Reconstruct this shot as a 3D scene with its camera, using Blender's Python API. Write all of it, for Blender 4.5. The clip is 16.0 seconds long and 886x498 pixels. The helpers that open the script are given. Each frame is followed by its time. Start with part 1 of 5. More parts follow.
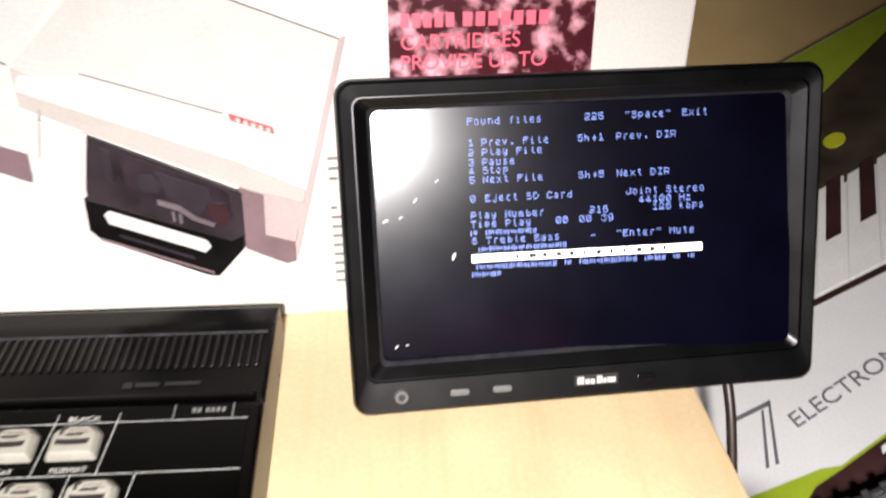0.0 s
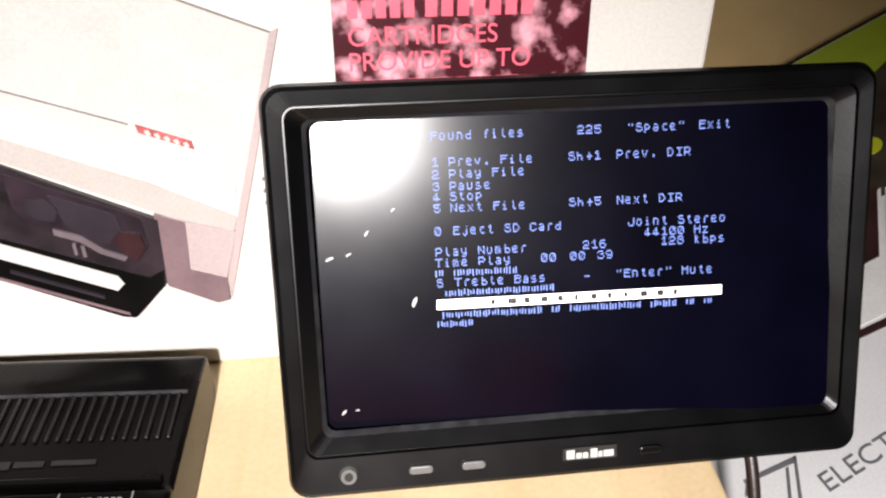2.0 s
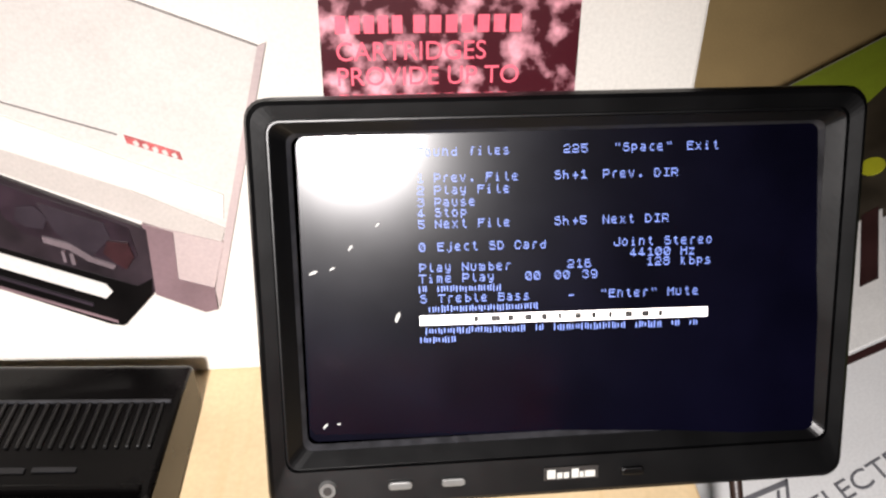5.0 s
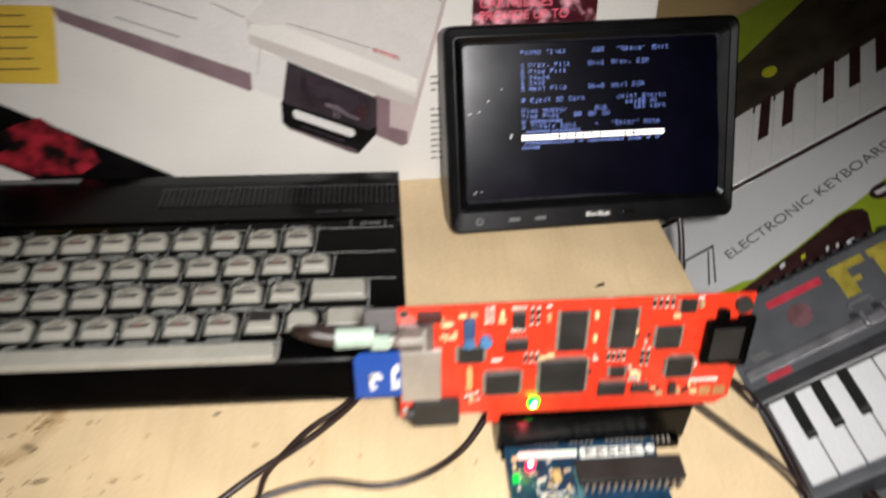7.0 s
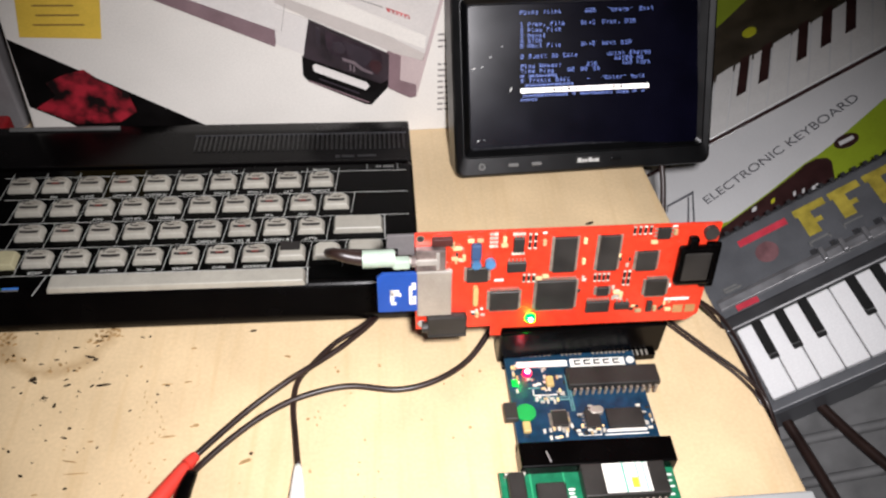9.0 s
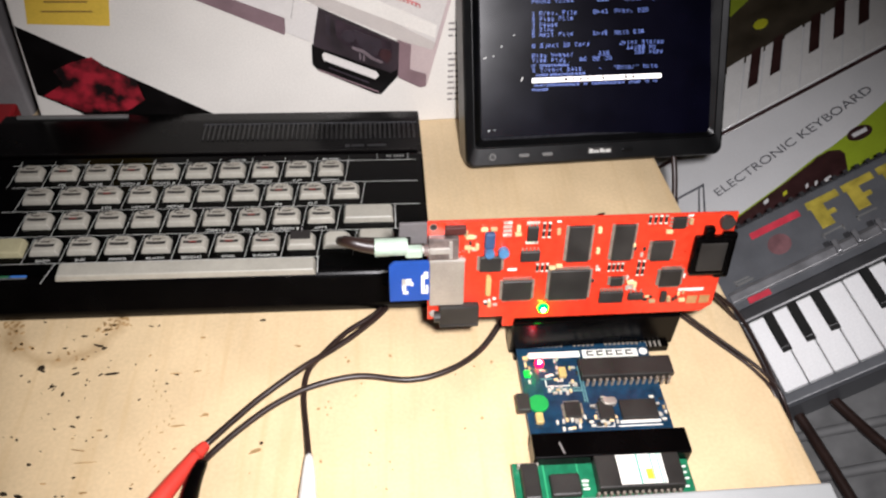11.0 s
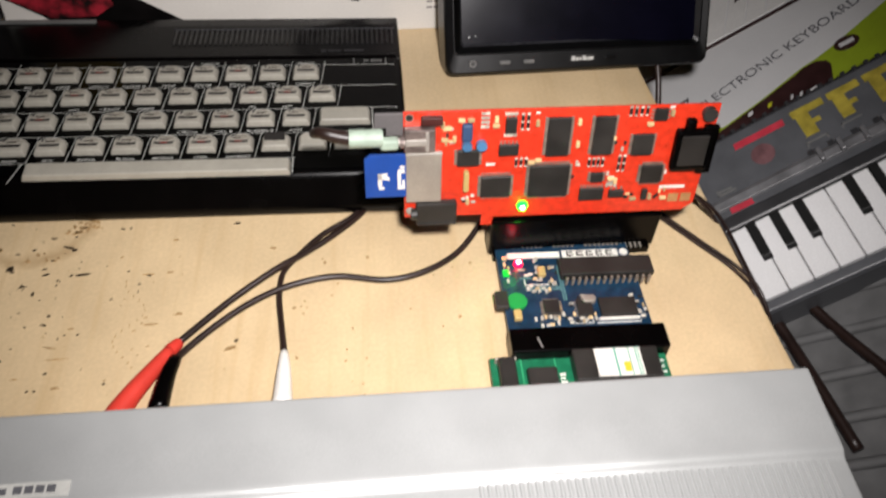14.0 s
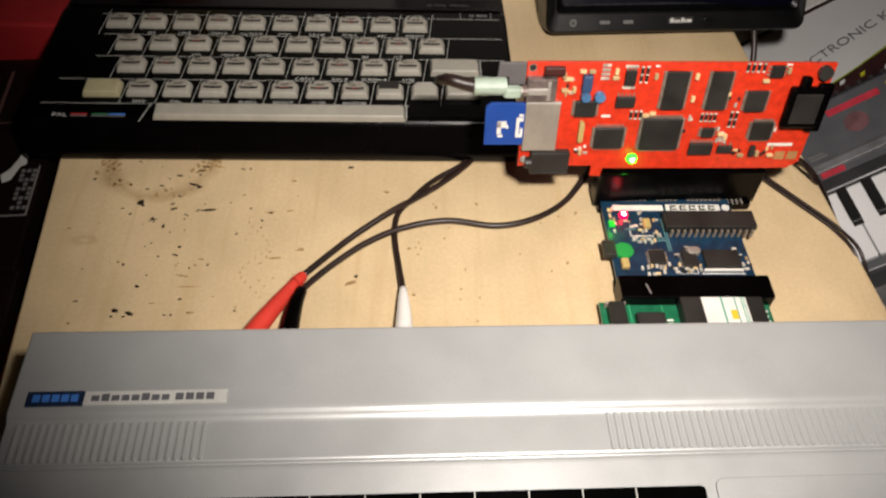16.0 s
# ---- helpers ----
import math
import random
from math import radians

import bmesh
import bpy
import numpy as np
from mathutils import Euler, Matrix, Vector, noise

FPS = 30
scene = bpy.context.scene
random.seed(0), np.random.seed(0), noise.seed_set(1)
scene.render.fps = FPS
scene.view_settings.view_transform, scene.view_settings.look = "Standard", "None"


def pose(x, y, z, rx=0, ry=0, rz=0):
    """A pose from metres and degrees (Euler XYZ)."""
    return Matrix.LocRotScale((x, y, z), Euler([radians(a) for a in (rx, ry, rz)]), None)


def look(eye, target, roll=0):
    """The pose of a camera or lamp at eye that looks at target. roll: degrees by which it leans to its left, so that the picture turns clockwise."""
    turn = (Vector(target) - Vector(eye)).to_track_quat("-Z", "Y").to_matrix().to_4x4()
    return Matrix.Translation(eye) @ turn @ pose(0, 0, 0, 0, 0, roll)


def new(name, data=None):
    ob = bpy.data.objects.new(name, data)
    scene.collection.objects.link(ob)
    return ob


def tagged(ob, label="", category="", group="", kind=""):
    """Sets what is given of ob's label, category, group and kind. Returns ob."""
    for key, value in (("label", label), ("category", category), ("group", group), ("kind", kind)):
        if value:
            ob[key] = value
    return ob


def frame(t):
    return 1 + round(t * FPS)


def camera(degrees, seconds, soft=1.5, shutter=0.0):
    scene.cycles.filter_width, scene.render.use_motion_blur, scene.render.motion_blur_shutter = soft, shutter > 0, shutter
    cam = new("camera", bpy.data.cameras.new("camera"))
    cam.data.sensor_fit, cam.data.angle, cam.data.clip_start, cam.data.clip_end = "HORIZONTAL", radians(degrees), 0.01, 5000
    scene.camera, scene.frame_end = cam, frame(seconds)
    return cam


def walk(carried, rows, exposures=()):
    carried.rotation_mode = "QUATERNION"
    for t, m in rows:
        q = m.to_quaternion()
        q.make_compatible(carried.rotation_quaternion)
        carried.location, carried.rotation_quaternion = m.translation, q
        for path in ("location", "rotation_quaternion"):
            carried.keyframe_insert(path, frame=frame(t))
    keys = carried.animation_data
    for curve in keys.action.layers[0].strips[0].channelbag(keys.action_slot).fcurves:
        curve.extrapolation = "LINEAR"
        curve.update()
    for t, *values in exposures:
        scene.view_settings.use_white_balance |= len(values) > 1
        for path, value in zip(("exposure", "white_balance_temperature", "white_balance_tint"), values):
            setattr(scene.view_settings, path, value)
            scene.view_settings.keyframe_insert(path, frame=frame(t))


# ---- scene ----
cam = camera(57.5, 16.0, soft=2.3, shutter=0.8)
PATH = [
    (0, (0.1378, -0.0322, 0.2380), (0.1499, 0.1220, 0.1111), 1.76),
    (0.5, (0.1402, -0.0030, 0.2228), (0.1547, 0.1519, 0.0970), 2.55),
    (1, (0.1437, 0.0218, 0.2126), (0.1544, 0.1743, 0.0836), 1.39),
    (1.5, (0.1545, 0.0211, 0.2119), (0.1671, 0.1729, 0.0823), 2.31),
    (2, (0.1553, 0.0212, 0.2160), (0.1660, 0.1731, 0.0864), 1.71),
    (2.5, (0.1545, 0.0208, 0.2104), (0.1645, 0.1725, 0.0804), 1.58),
    (3, (0.1536, 0.0219, 0.2097), (0.1640, 0.1738, 0.0800), 1.51),
    (3.5, (0.1608, 0.0204, 0.2097), (0.1717, 0.1739, 0.0819), 2.37),
    (3.7, (0.1604, 0.0266, 0.2115), (0.1697, 0.1812, 0.0850), 2.34),
    (5.8, (0.1663, 0.0119, 0.2310), (0.1717, 0.1640, 0.1012), 1.56),
    (6, (0.1572, -0.0174, 0.2427), (0.1616, 0.1348, 0.1129), 1.22),
    (6.5, (0.1326, -0.1124, 0.2986), (0.1368, 0.0349, 0.1635), -0.29),
    (7, (0.0885, -0.2008, 0.3233), (0.1007, -0.0541, 0.1879), 1.86),
    (7.5, (0.0760, -0.2383, 0.3426), (0.0860, -0.0937, 0.2048), 1.71),
    (8, (0.0775, -0.2469, 0.3344), (0.0881, -0.1050, 0.1938), 1.29),
    (8.5, (0.0786, -0.2546, 0.3390), (0.0903, -0.1148, 0.1964), 1.83),
    (9, (0.0758, -0.2493, 0.3502), (0.0898, -0.1092, 0.2082), 2.75),
    (11.5, (0.0696, -0.2483, 0.3439), (0.0829, -0.1088, 0.2011), 3.04),
    (12, (0.0684, -0.2459, 0.3512), (0.0830, -0.1059, 0.2091), 3.77),
    (12.5, (0.0695, -0.2452, 0.3498), (0.0841, -0.1049, 0.2080), 3.41),
    (13, (0.0725, -0.2446, 0.3390), (0.0875, -0.1072, 0.1944), 3.65),
    (13.5, (0.0761, -0.2516, 0.3330), (0.0933, -0.1164, 0.1866), 4.18),
    (14, (0.0756, -0.2647, 0.3200), (0.0920, -0.1337, 0.1698), 3.88),
    (14.5, (0.0611, -0.2742, 0.3197), (0.0748, -0.1445, 0.1681), 3.73),
    (15, (0.0470, -0.2852, 0.3225), (0.0591, -0.1569, 0.1696), 3.91),
    (15.5, (0.0372, -0.2855, 0.3220), (0.0458, -0.1565, 0.1695), 2.92),
    (16, (0.0338, -0.2849, 0.3207), (0.0426, -0.1581, 0.1663), 3.62),
]
EXPOSURES = [(0, 0.50, 6500, 10), (3.7, 0.40, 6500, 10), (5.8, 0.25, 6550, 10), (6.0, 0.12, 6550, 10), (6.5, -0.12, 6500, 10), (7.0, -0.48, 6400, 7), (9.0, -0.34, 6250, 11), (12.5, -0.35, 6250, 11), (13.5, -0.45, 6400, 10), (14.0, -0.75, 6500, 10), (15.0, -1.0, 6700, 10), (16.0, -1.0, 7000, 10)]
walk(cam, [(t, look(eye, target, roll)) for t, eye, target, roll in PATH], EXPOSURES)

# ---- light: one bright phone torch held over the desk in a dark room ----
world = bpy.data.worlds.new("dark_room")
world.use_nodes = True
scene.world = world
world.node_tree.nodes["Background"].inputs[0].default_value = (1.0, 0.85, 0.7, 1)
world.node_tree.nodes["Background"].inputs[1].default_value = 0.0012
torch = new("torch_light", bpy.data.lights.new("torch_light", "SPOT"))
torch.data.energy, torch.data.color = 27.0, (1.0, 0.95, 0.94)
torch.data.spot_size, torch.data.spot_blend, torch.data.shadow_soft_size = radians(83), 1.0, 0.020
torch.matrix_world = look((0.114, -0.245, 0.385), (0.110, 0.035, 0.0))



def indicator_lamp(name, place, power, color):
    """The light that a small lit indicator throws on what is round it."""
    lamp = new(name, bpy.data.lights.new(name, "POINT"))
    lamp.data.energy, lamp.data.color, lamp.data.shadow_soft_size = power, color, 0.0015
    lamp.location = place


indicator_lamp("green_indicator_light", (0.1483, 0.0080, 0.0347), 0.006, (0.05, 1.0, 0.04))
indicator_lamp("red_indicator_light", (0.1477, -0.0022, 0.0110), 0.006, (1.0, 0.02, 0.04))

U = 0.1  # the plan below is in decimetres


# ---- materials ----
def material(name, color, rough=0.5, metal=0.0, vary=0.12, scale=60.0, bump=0.15, spots=0.0, emit=0.0, coat=0.0, random_tint=0.0, second=None, fine=900.0, ior=1.5):
    mat = bpy.data.materials.new(name)
    mat.use_nodes = True
    nt = mat.node_tree
    n, link = nt.nodes, nt.links.new
    b = n["Principled BSDF"]
    b.inputs["Metallic"].default_value = metal
    b.inputs["IOR"].default_value = ior
    b.inputs["Coat Weight"].default_value = coat
    b.inputs["Coat Roughness"].default_value = 0.12
    co = n.new("ShaderNodeTexCoord")
    n1 = n.new("ShaderNodeTexNoise")
    n1.inputs["Scale"].default_value, n1.inputs["Detail"].default_value = scale, 5
    n2 = n.new("ShaderNodeTexNoise")
    n2.inputs["Scale"].default_value, n2.inputs["Detail"].default_value = fine, 3
    link(co.outputs["Object"], n1.inputs["Vector"])
    link(co.outputs["Object"], n2.inputs["Vector"])
    ramp = n.new("ShaderNodeValToRGB")
    dark = tuple(c * (1 - vary) for c in color)
    light = second or tuple(min(1, c * (1 + vary)) for c in color)
    ramp.color_ramp.elements[0].position, ramp.color_ramp.elements[0].color = 0.3, (*dark, 1)
    ramp.color_ramp.elements[1].position, ramp.color_ramp.elements[1].color = 0.7, (*light, 1)
    link(n1.outputs[0], ramp.inputs[0])
    out = ramp.outputs[0]
    mixer = n.new("ShaderNodeMix")
    mixer.data_type, mixer.blend_type = "RGBA", "MULTIPLY"
    mixer.inputs[0].default_value = 0.25
    link(out, mixer.inputs[6])
    link(n2.outputs[0], mixer.inputs[7])
    gain = n.new("ShaderNodeMix")
    gain.data_type, gain.blend_type = "RGBA", "MULTIPLY"
    gain.inputs[0].default_value = 1.0
    gain.inputs[7].default_value = (1.14, 1.14, 1.14, 1)
    link(mixer.outputs[2], gain.inputs[6])
    out = gain.outputs[2]
    if random_tint:
        info = n.new("ShaderNodeObjectInfo")
        rmap = n.new("ShaderNodeMapRange")
        rmap.inputs[3].default_value, rmap.inputs[4].default_value = 1 - random_tint, 1 + random_tint
        link(info.outputs["Random"], rmap.inputs[0])
        m2 = n.new("ShaderNodeMix")
        m2.data_type, m2.blend_type = "RGBA", "MULTIPLY"
        m2.inputs[0].default_value = 1.0
        link(out, m2.inputs[6])
        link(rmap.outputs[0], m2.inputs[7])
        out = m2.outputs[2]
    link(out, b.inputs["Base Color"])
    rr = n.new("ShaderNodeMapRange")
    rr.inputs[3].default_value, rr.inputs[4].default_value = max(0.02, rough * 0.8), min(1, rough * 1.2)
    link(n1.outputs[0], rr.inputs[0])
    link(rr.outputs[0], b.inputs["Roughness"])
    if bump:
        bp = n.new("ShaderNodeBump")
        bp.inputs["Strength"].default_value, bp.inputs["Distance"].default_value = bump, 0.0004
        link(n2.outputs[0], bp.inputs["Height"])
        link(bp.outputs[0], b.inputs["Normal"])
    if emit:
        b.inputs["Emission Color"].default_value = (*color, 1)
        b.inputs["Emission Strength"].default_value = emit
    return mat


M_DESK = material("desk_laminate", (0.60, 0.455, 0.27), 0.38, vary=0.10, scale=22, bump=0.08, fine=500)


def add_ring_stain(mat, centre, radii, width, color):
    """A dried brown ring, uneven round its edge, on a flat top."""
    n, link = mat.node_tree.nodes, mat.node_tree.links.new
    co, noise = n.new("ShaderNodeTexCoord"), n.new("ShaderNodeTexNoise")
    noise.inputs["Scale"].default_value, noise.inputs["Detail"].default_value = 70, 4
    link(co.outputs["Object"], noise.inputs["Vector"])
    place = n.new("ShaderNodeMapping")
    place.vector_type = "TEXTURE"
    place.inputs["Location"].default_value, place.inputs["Scale"].default_value = (*centre, 0), (*radii, 1000)
    link(co.outputs["Object"], place.inputs["Vector"])
    far = n.new("ShaderNodeVectorMath")
    far.operation = "LENGTH"
    link(place.outputs[0], far.inputs[0])
    wob = n.new("ShaderNodeMath")
    wob.operation, wob.inputs[1].default_value = "MULTIPLY_ADD", 0.5
    link(noise.outputs[0], wob.inputs[0])
    link(far.outputs["Value"], wob.inputs[2])
    soft_ring = n.new("ShaderNodeMapRange")
    gap = n.new("ShaderNodeMath")
    gap.operation, gap.inputs[1].default_value = "SUBTRACT", 1.25
    link(wob.outputs[0], gap.inputs[0])
    away = n.new("ShaderNodeMath")
    away.operation = "ABSOLUTE"
    link(gap.outputs[0], away.inputs[0])
    soft_ring.inputs[1].default_value, soft_ring.inputs[2].default_value = 0.0, width
    soft_ring.inputs[3].default_value, soft_ring.inputs[4].default_value = 0.8, 0.0
    link(away.outputs[0], soft_ring.inputs[0])
    patch = n.new("ShaderNodeTexNoise")
    patch.inputs["Scale"].default_value = 28
    link(co.outputs["Object"], patch.inputs["Vector"])
    amount = n.new("ShaderNodeMath")
    amount.operation = "MULTIPLY"
    link(soft_ring.outputs[0], amount.inputs[0])
    link(patch.outputs[0], amount.inputs[1])
    mix = n.new("ShaderNodeMix")
    mix.data_type = "RGBA"
    base = n["Principled BSDF"].inputs["Base Color"]
    link(amount.outputs[0], mix.inputs[0])
    link(base.links[0].from_socket, mix.inputs[6])
    mix.inputs[7].default_value = (*color, 1)
    link(mix.outputs[2], base)


def add_streaks(mat, color, amount):
    """Long faint wood-print streaks across a laminate."""
    n, link = mat.node_tree.nodes, mat.node_tree.links.new
    co, place, noise, amp, mix = (n.new(k) for k in ("ShaderNodeTexCoord", "ShaderNodeMapping", "ShaderNodeTexNoise", "ShaderNodeMapRange", "ShaderNodeMix"))
    place.inputs["Scale"].default_value = (160, 9, 1)
    noise.inputs["Scale"].default_value, noise.inputs["Detail"].default_value = 1.0, 4
    link(co.outputs["Object"], place.inputs["Vector"])
    link(place.outputs[0], noise.inputs["Vector"])
    amp.inputs[1].default_value, amp.inputs[2].default_value, amp.inputs[4].default_value = 0.52, 0.75, amount
    link(noise.outputs[0], amp.inputs[0])
    mix.data_type = "RGBA"
    base = n["Principled BSDF"].inputs["Base Color"]
    link(amp.outputs[0], mix.inputs[0])
    link(base.links[0].from_socket, mix.inputs[6])
    mix.inputs[7].default_value = (*color, 1)
    link(mix.outputs[2], base)


add_streaks(M_DESK, (0.50, 0.345, 0.17), 0.45)
add_ring_stain(M_DESK, (-0.1025, 0.036), (0.027, 0.023), 0.24, (0.22, 0.12, 0.035))
add_ring_stain(M_DESK, (-0.130, -0.018), (0.005, 0.0022), 0.9, (0.36, 0.24, 0.11))
M_BLACK = material("black_plastic", (0.0010, 0.0008, 0.0008), 0.26, vary=0.3, bump=0.06, ior=1.22)
M_PANEL = material("black_gloss_panel", (0.0009, 0.0009, 0.0009), 0.15, vary=0.3, bump=0.02, ior=1.2)
M_KEY = material("key_plastic", (0.31, 0.295, 0.25), 0.42, vary=0.08, scale=120, bump=0.1, random_tint=0.08)
M_KEYGOLD = material("yellowed_key_plastic", (0.36, 0.33, 0.2), 0.45, vary=0.1, scale=120, bump=0.1)
M_INK = material("dark_print", (0.015, 0.013, 0.012), 0.5, vary=0.2)
M_REDINK = material("red_print", (0.35, 0.02, 0.02), 0.5)
M_KEYRED = material("faded_red_print", (0.16, 0.02, 0.016), 0.5)
# Grey that paints the screen lip's bright line; the vent edge shares it.
M_LIP = material("grey_edge_line", (0.020, 0.020, 0.023), 0.5, vary=0.5, scale=200)
M_WHITEINK = material("white_print", (0.48, 0.48, 0.45), 0.5)
M_GREENINK = material("green_print", (0.02, 0.12, 0.05), 0.5)
M_BLUEINK = material("blue_print", (0.04, 0.16, 0.5), 0.5)
M_CARTON = material("white_carton", (0.64, 0.61, 0.56), 0.45, vary=0.05, scale=14, bump=0.1, coat=0.15)
M_BEZEL = material("monitor_plastic", (0.0008, 0.0008, 0.0010), 0.34, vary=0.2, bump=0.05, ior=1.42)
M_SCREEN = material("screen_glass", (0.0009, 0.0008, 0.0045), 0.19, vary=0.4, scale=25, bump=0.0)
M_GLOW = material("screen_text", (0.17, 0.25, 0.66), 0.5, emit=0.34)
M_BAR = material("screen_bar", (1.0, 0.93, 0.88), 0.5, emit=1.6)
M_SILVERINK = material("silver_print", (0.13, 0.13, 0.125), 0.35)
M_RED_PCB = material("red_solder_mask", (0.60, 0.034, 0.012), 0.30, vary=0.2, scale=260, bump=0.35, coat=0.3)
M_BLUE_PCB = material("blue_solder_mask", (0.005, 0.028, 0.058), 0.3, vary=0.35, scale=250, bump=0.2, coat=0.2)
M_GREEN_PCB = material("green_solder_mask", (0.01, 0.13, 0.06), 0.3, vary=0.25, scale=250, bump=0.2, coat=0.2)
M_CHIP = material("chip_epoxy", (0.022, 0.020, 0.018), 0.42, vary=0.3, bump=0.15, ior=1.4)
M_METAL = material("tinned_metal", (0.42, 0.39, 0.35), 0.4, metal=0.4, vary=0.15)
M_DULL = material("dull_solder", (0.24, 0.20, 0.16), 0.45, metal=0.3, vary=0.3, scale=300)
M_SHIELD = material("card_slot_steel", (0.40, 0.36, 0.31), 0.4, metal=0.5, vary=0.15)
M_GOLD = material("tantalum_yellow", (0.45, 0.32, 0.12), 0.4)
M_SILK = material("silkscreen_white", (0.7, 0.68, 0.62), 0.5)
M_BLUEPART = material("blue_component", (0.03, 0.06, 0.13), 0.4)
M_SD = material("blue_card_label", (0.008, 0.055, 0.28), 0.4, vary=0.1)
M_SILVER = material("silver_plastic", (0.415, 0.425, 0.42), 0.38, metal=0.35, vary=0.04, scale=40, bump=0.1, fine=2200)
M_RUBBER = material("black_cable", (0.018, 0.009, 0.007), 0.4, vary=0.3)
M_REDPLUG = material("red_plug", (0.6, 0.045, 0.03), 0.4)
M_WHITEPLUG = material("white_plug", (0.72, 0.7, 0.66), 0.4)
M_WALL = material("tan_wall", (0.46, 0.32, 0.14), 0.7, vary=0.1, scale=20)
M_DARKWALL = material("room_wall", (0.28, 0.25, 0.21), 0.8, scale=20)
M_FLOOR = material("floor_tiles", (0.12, 0.11, 0.10), 0.6, scale=30)


# ---- mesh helpers ----
def box_bm(x0, x1, y0, y1, z0, z1, bevel=0.0, seg=2):
    bm = bmesh.new()
    bmesh.ops.create_cube(bm, size=1, matrix=Matrix.Translation(((x0 + x1) / 2, (y0 + y1) / 2, (z0 + z1) / 2)) @ Matrix.Diagonal((x1 - x0, y1 - y0, z1 - z0, 1)))
    if bevel:
        bmesh.ops.bevel(bm, geom=bm.edges[:], offset=bevel, segments=seg, affect="EDGES", profile=0.5)
    return bm


def prism_bm(outline, z0, z1, bevel=0.0):
    """An upright prism over an outline of (x, y)."""
    bm = bmesh.new()
    low = [bm.verts.new((x, y, z0)) for x, y in outline]
    face = bm.faces.new(low)
    made = bmesh.ops.extrude_face_region(bm, geom=[face])
    bmesh.ops.translate(bm, vec=(0, 0, z1 - z0), verts=[v for v in made["geom"] if isinstance(v, bmesh.types.BMVert)])
    bmesh.ops.recalc_face_normals(bm, faces=bm.faces[:])
    if bevel:
        bmesh.ops.bevel(bm, geom=bm.edges[:], offset=bevel, segments=2, affect="EDGES", profile=0.5)
    return bm


def profile_bm(profile, x0, x1, bevel=0.0):
    """A profile of (y, z) drawn out along x."""
    bm = prism_bm(profile, x0, x1, 0)
    bmesh.ops.transform(bm, matrix=Matrix(((0, 0, 1, 0), (1, 0, 0, 0), (0, 1, 0, 0), (0, 0, 0, 1))), verts=bm.verts[:])
    bmesh.ops.recalc_face_normals(bm, faces=bm.faces[:])
    if bevel:
        bmesh.ops.bevel(bm, geom=bm.edges[:], offset=bevel, segments=2, affect="EDGES", profile=0.5)
    return bm


def round_bm(radius, z0, z1, seg=20, top=None, bevel=0.0):
    bm = bmesh.new()
    bmesh.ops.create_cone(bm, cap_ends=True, segments=seg, radius1=radius, radius2=radius if top is None else top, depth=z1 - z0, matrix=Matrix.Translation((0, 0, (z0 + z1) / 2)))
    if bevel:
        bmesh.ops.bevel(bm, geom=[e for e in bm.edges if abs(e.verts[0].co.z - e.verts[1].co.z) < 1e-6], offset=bevel, segments=2, affect="EDGES")
    return bm


def rounded(x0, x1, y0, y1, r, seg=5):
    """The outline of a rectangle with round corners."""
    pts = []
    for cx, cy, a0 in ((x1 - r, y1 - r, 0), (x0 + r, y1 - r, 90), (x0 + r, y0 + r, 180), (x1 - r, y0 + r, 270)):
        for k in range(seg + 1):
            a = radians(a0 + 90 * k / seg)
            pts.append((cx + r * math.cos(a), cy + r * math.sin(a)))
    return pts


def tube_bm(points, radius, seg=8, steps=8, end=None):
    """A round cable through the points."""
    pts = [Vector(p) for p in points]
    full = [pts[0] * 2 - pts[1]] + pts + [pts[-1] * 2 - pts[-2]]
    way = []
    for a, b, c, d in zip(full, full[1:], full[2:], full[3:]):
        for k in range(steps):
            t = k / steps
            way.append(0.5 * (2 * b + (c - a) * t + (2 * a - 5 * b + 4 * c - d) * t * t + (3 * b - a - 3 * c + d) * t ** 3))
    way.append(pts[-1])
    bm = bmesh.new()
    rings = []
    side = Vector((0.0, 0.0, 1.0))
    for k, p in enumerate(way):
        ahead = (way[min(k + 1, len(way) - 1)] - way[max(k - 1, 0)]).normalized()
        across = ahead.cross(side)
        if across.length < 1e-3:
            across = ahead.cross(Vector((1, 0, 0)))
        across.normalize()
        up = across.cross(ahead).normalized()
        r = radius if end is None else radius + (end - radius) * k / (len(way) - 1)
        rings.append([bm.verts.new(p + r * (math.cos(2 * math.pi * s / seg) * across + math.sin(2 * math.pi * s / seg) * up)) for s in range(seg)])
    for one, two in zip(rings, rings[1:]):
        for s in range(seg):
            bm.faces.new((one[s], one[(s + 1) % seg], two[(s + 1) % seg], two[s]))
    bm.faces.new(rings[0][::-1])
    bm.faces.new(rings[-1])
    bmesh.ops.recalc_face_normals(bm, faces=bm.faces[:])
    return bm


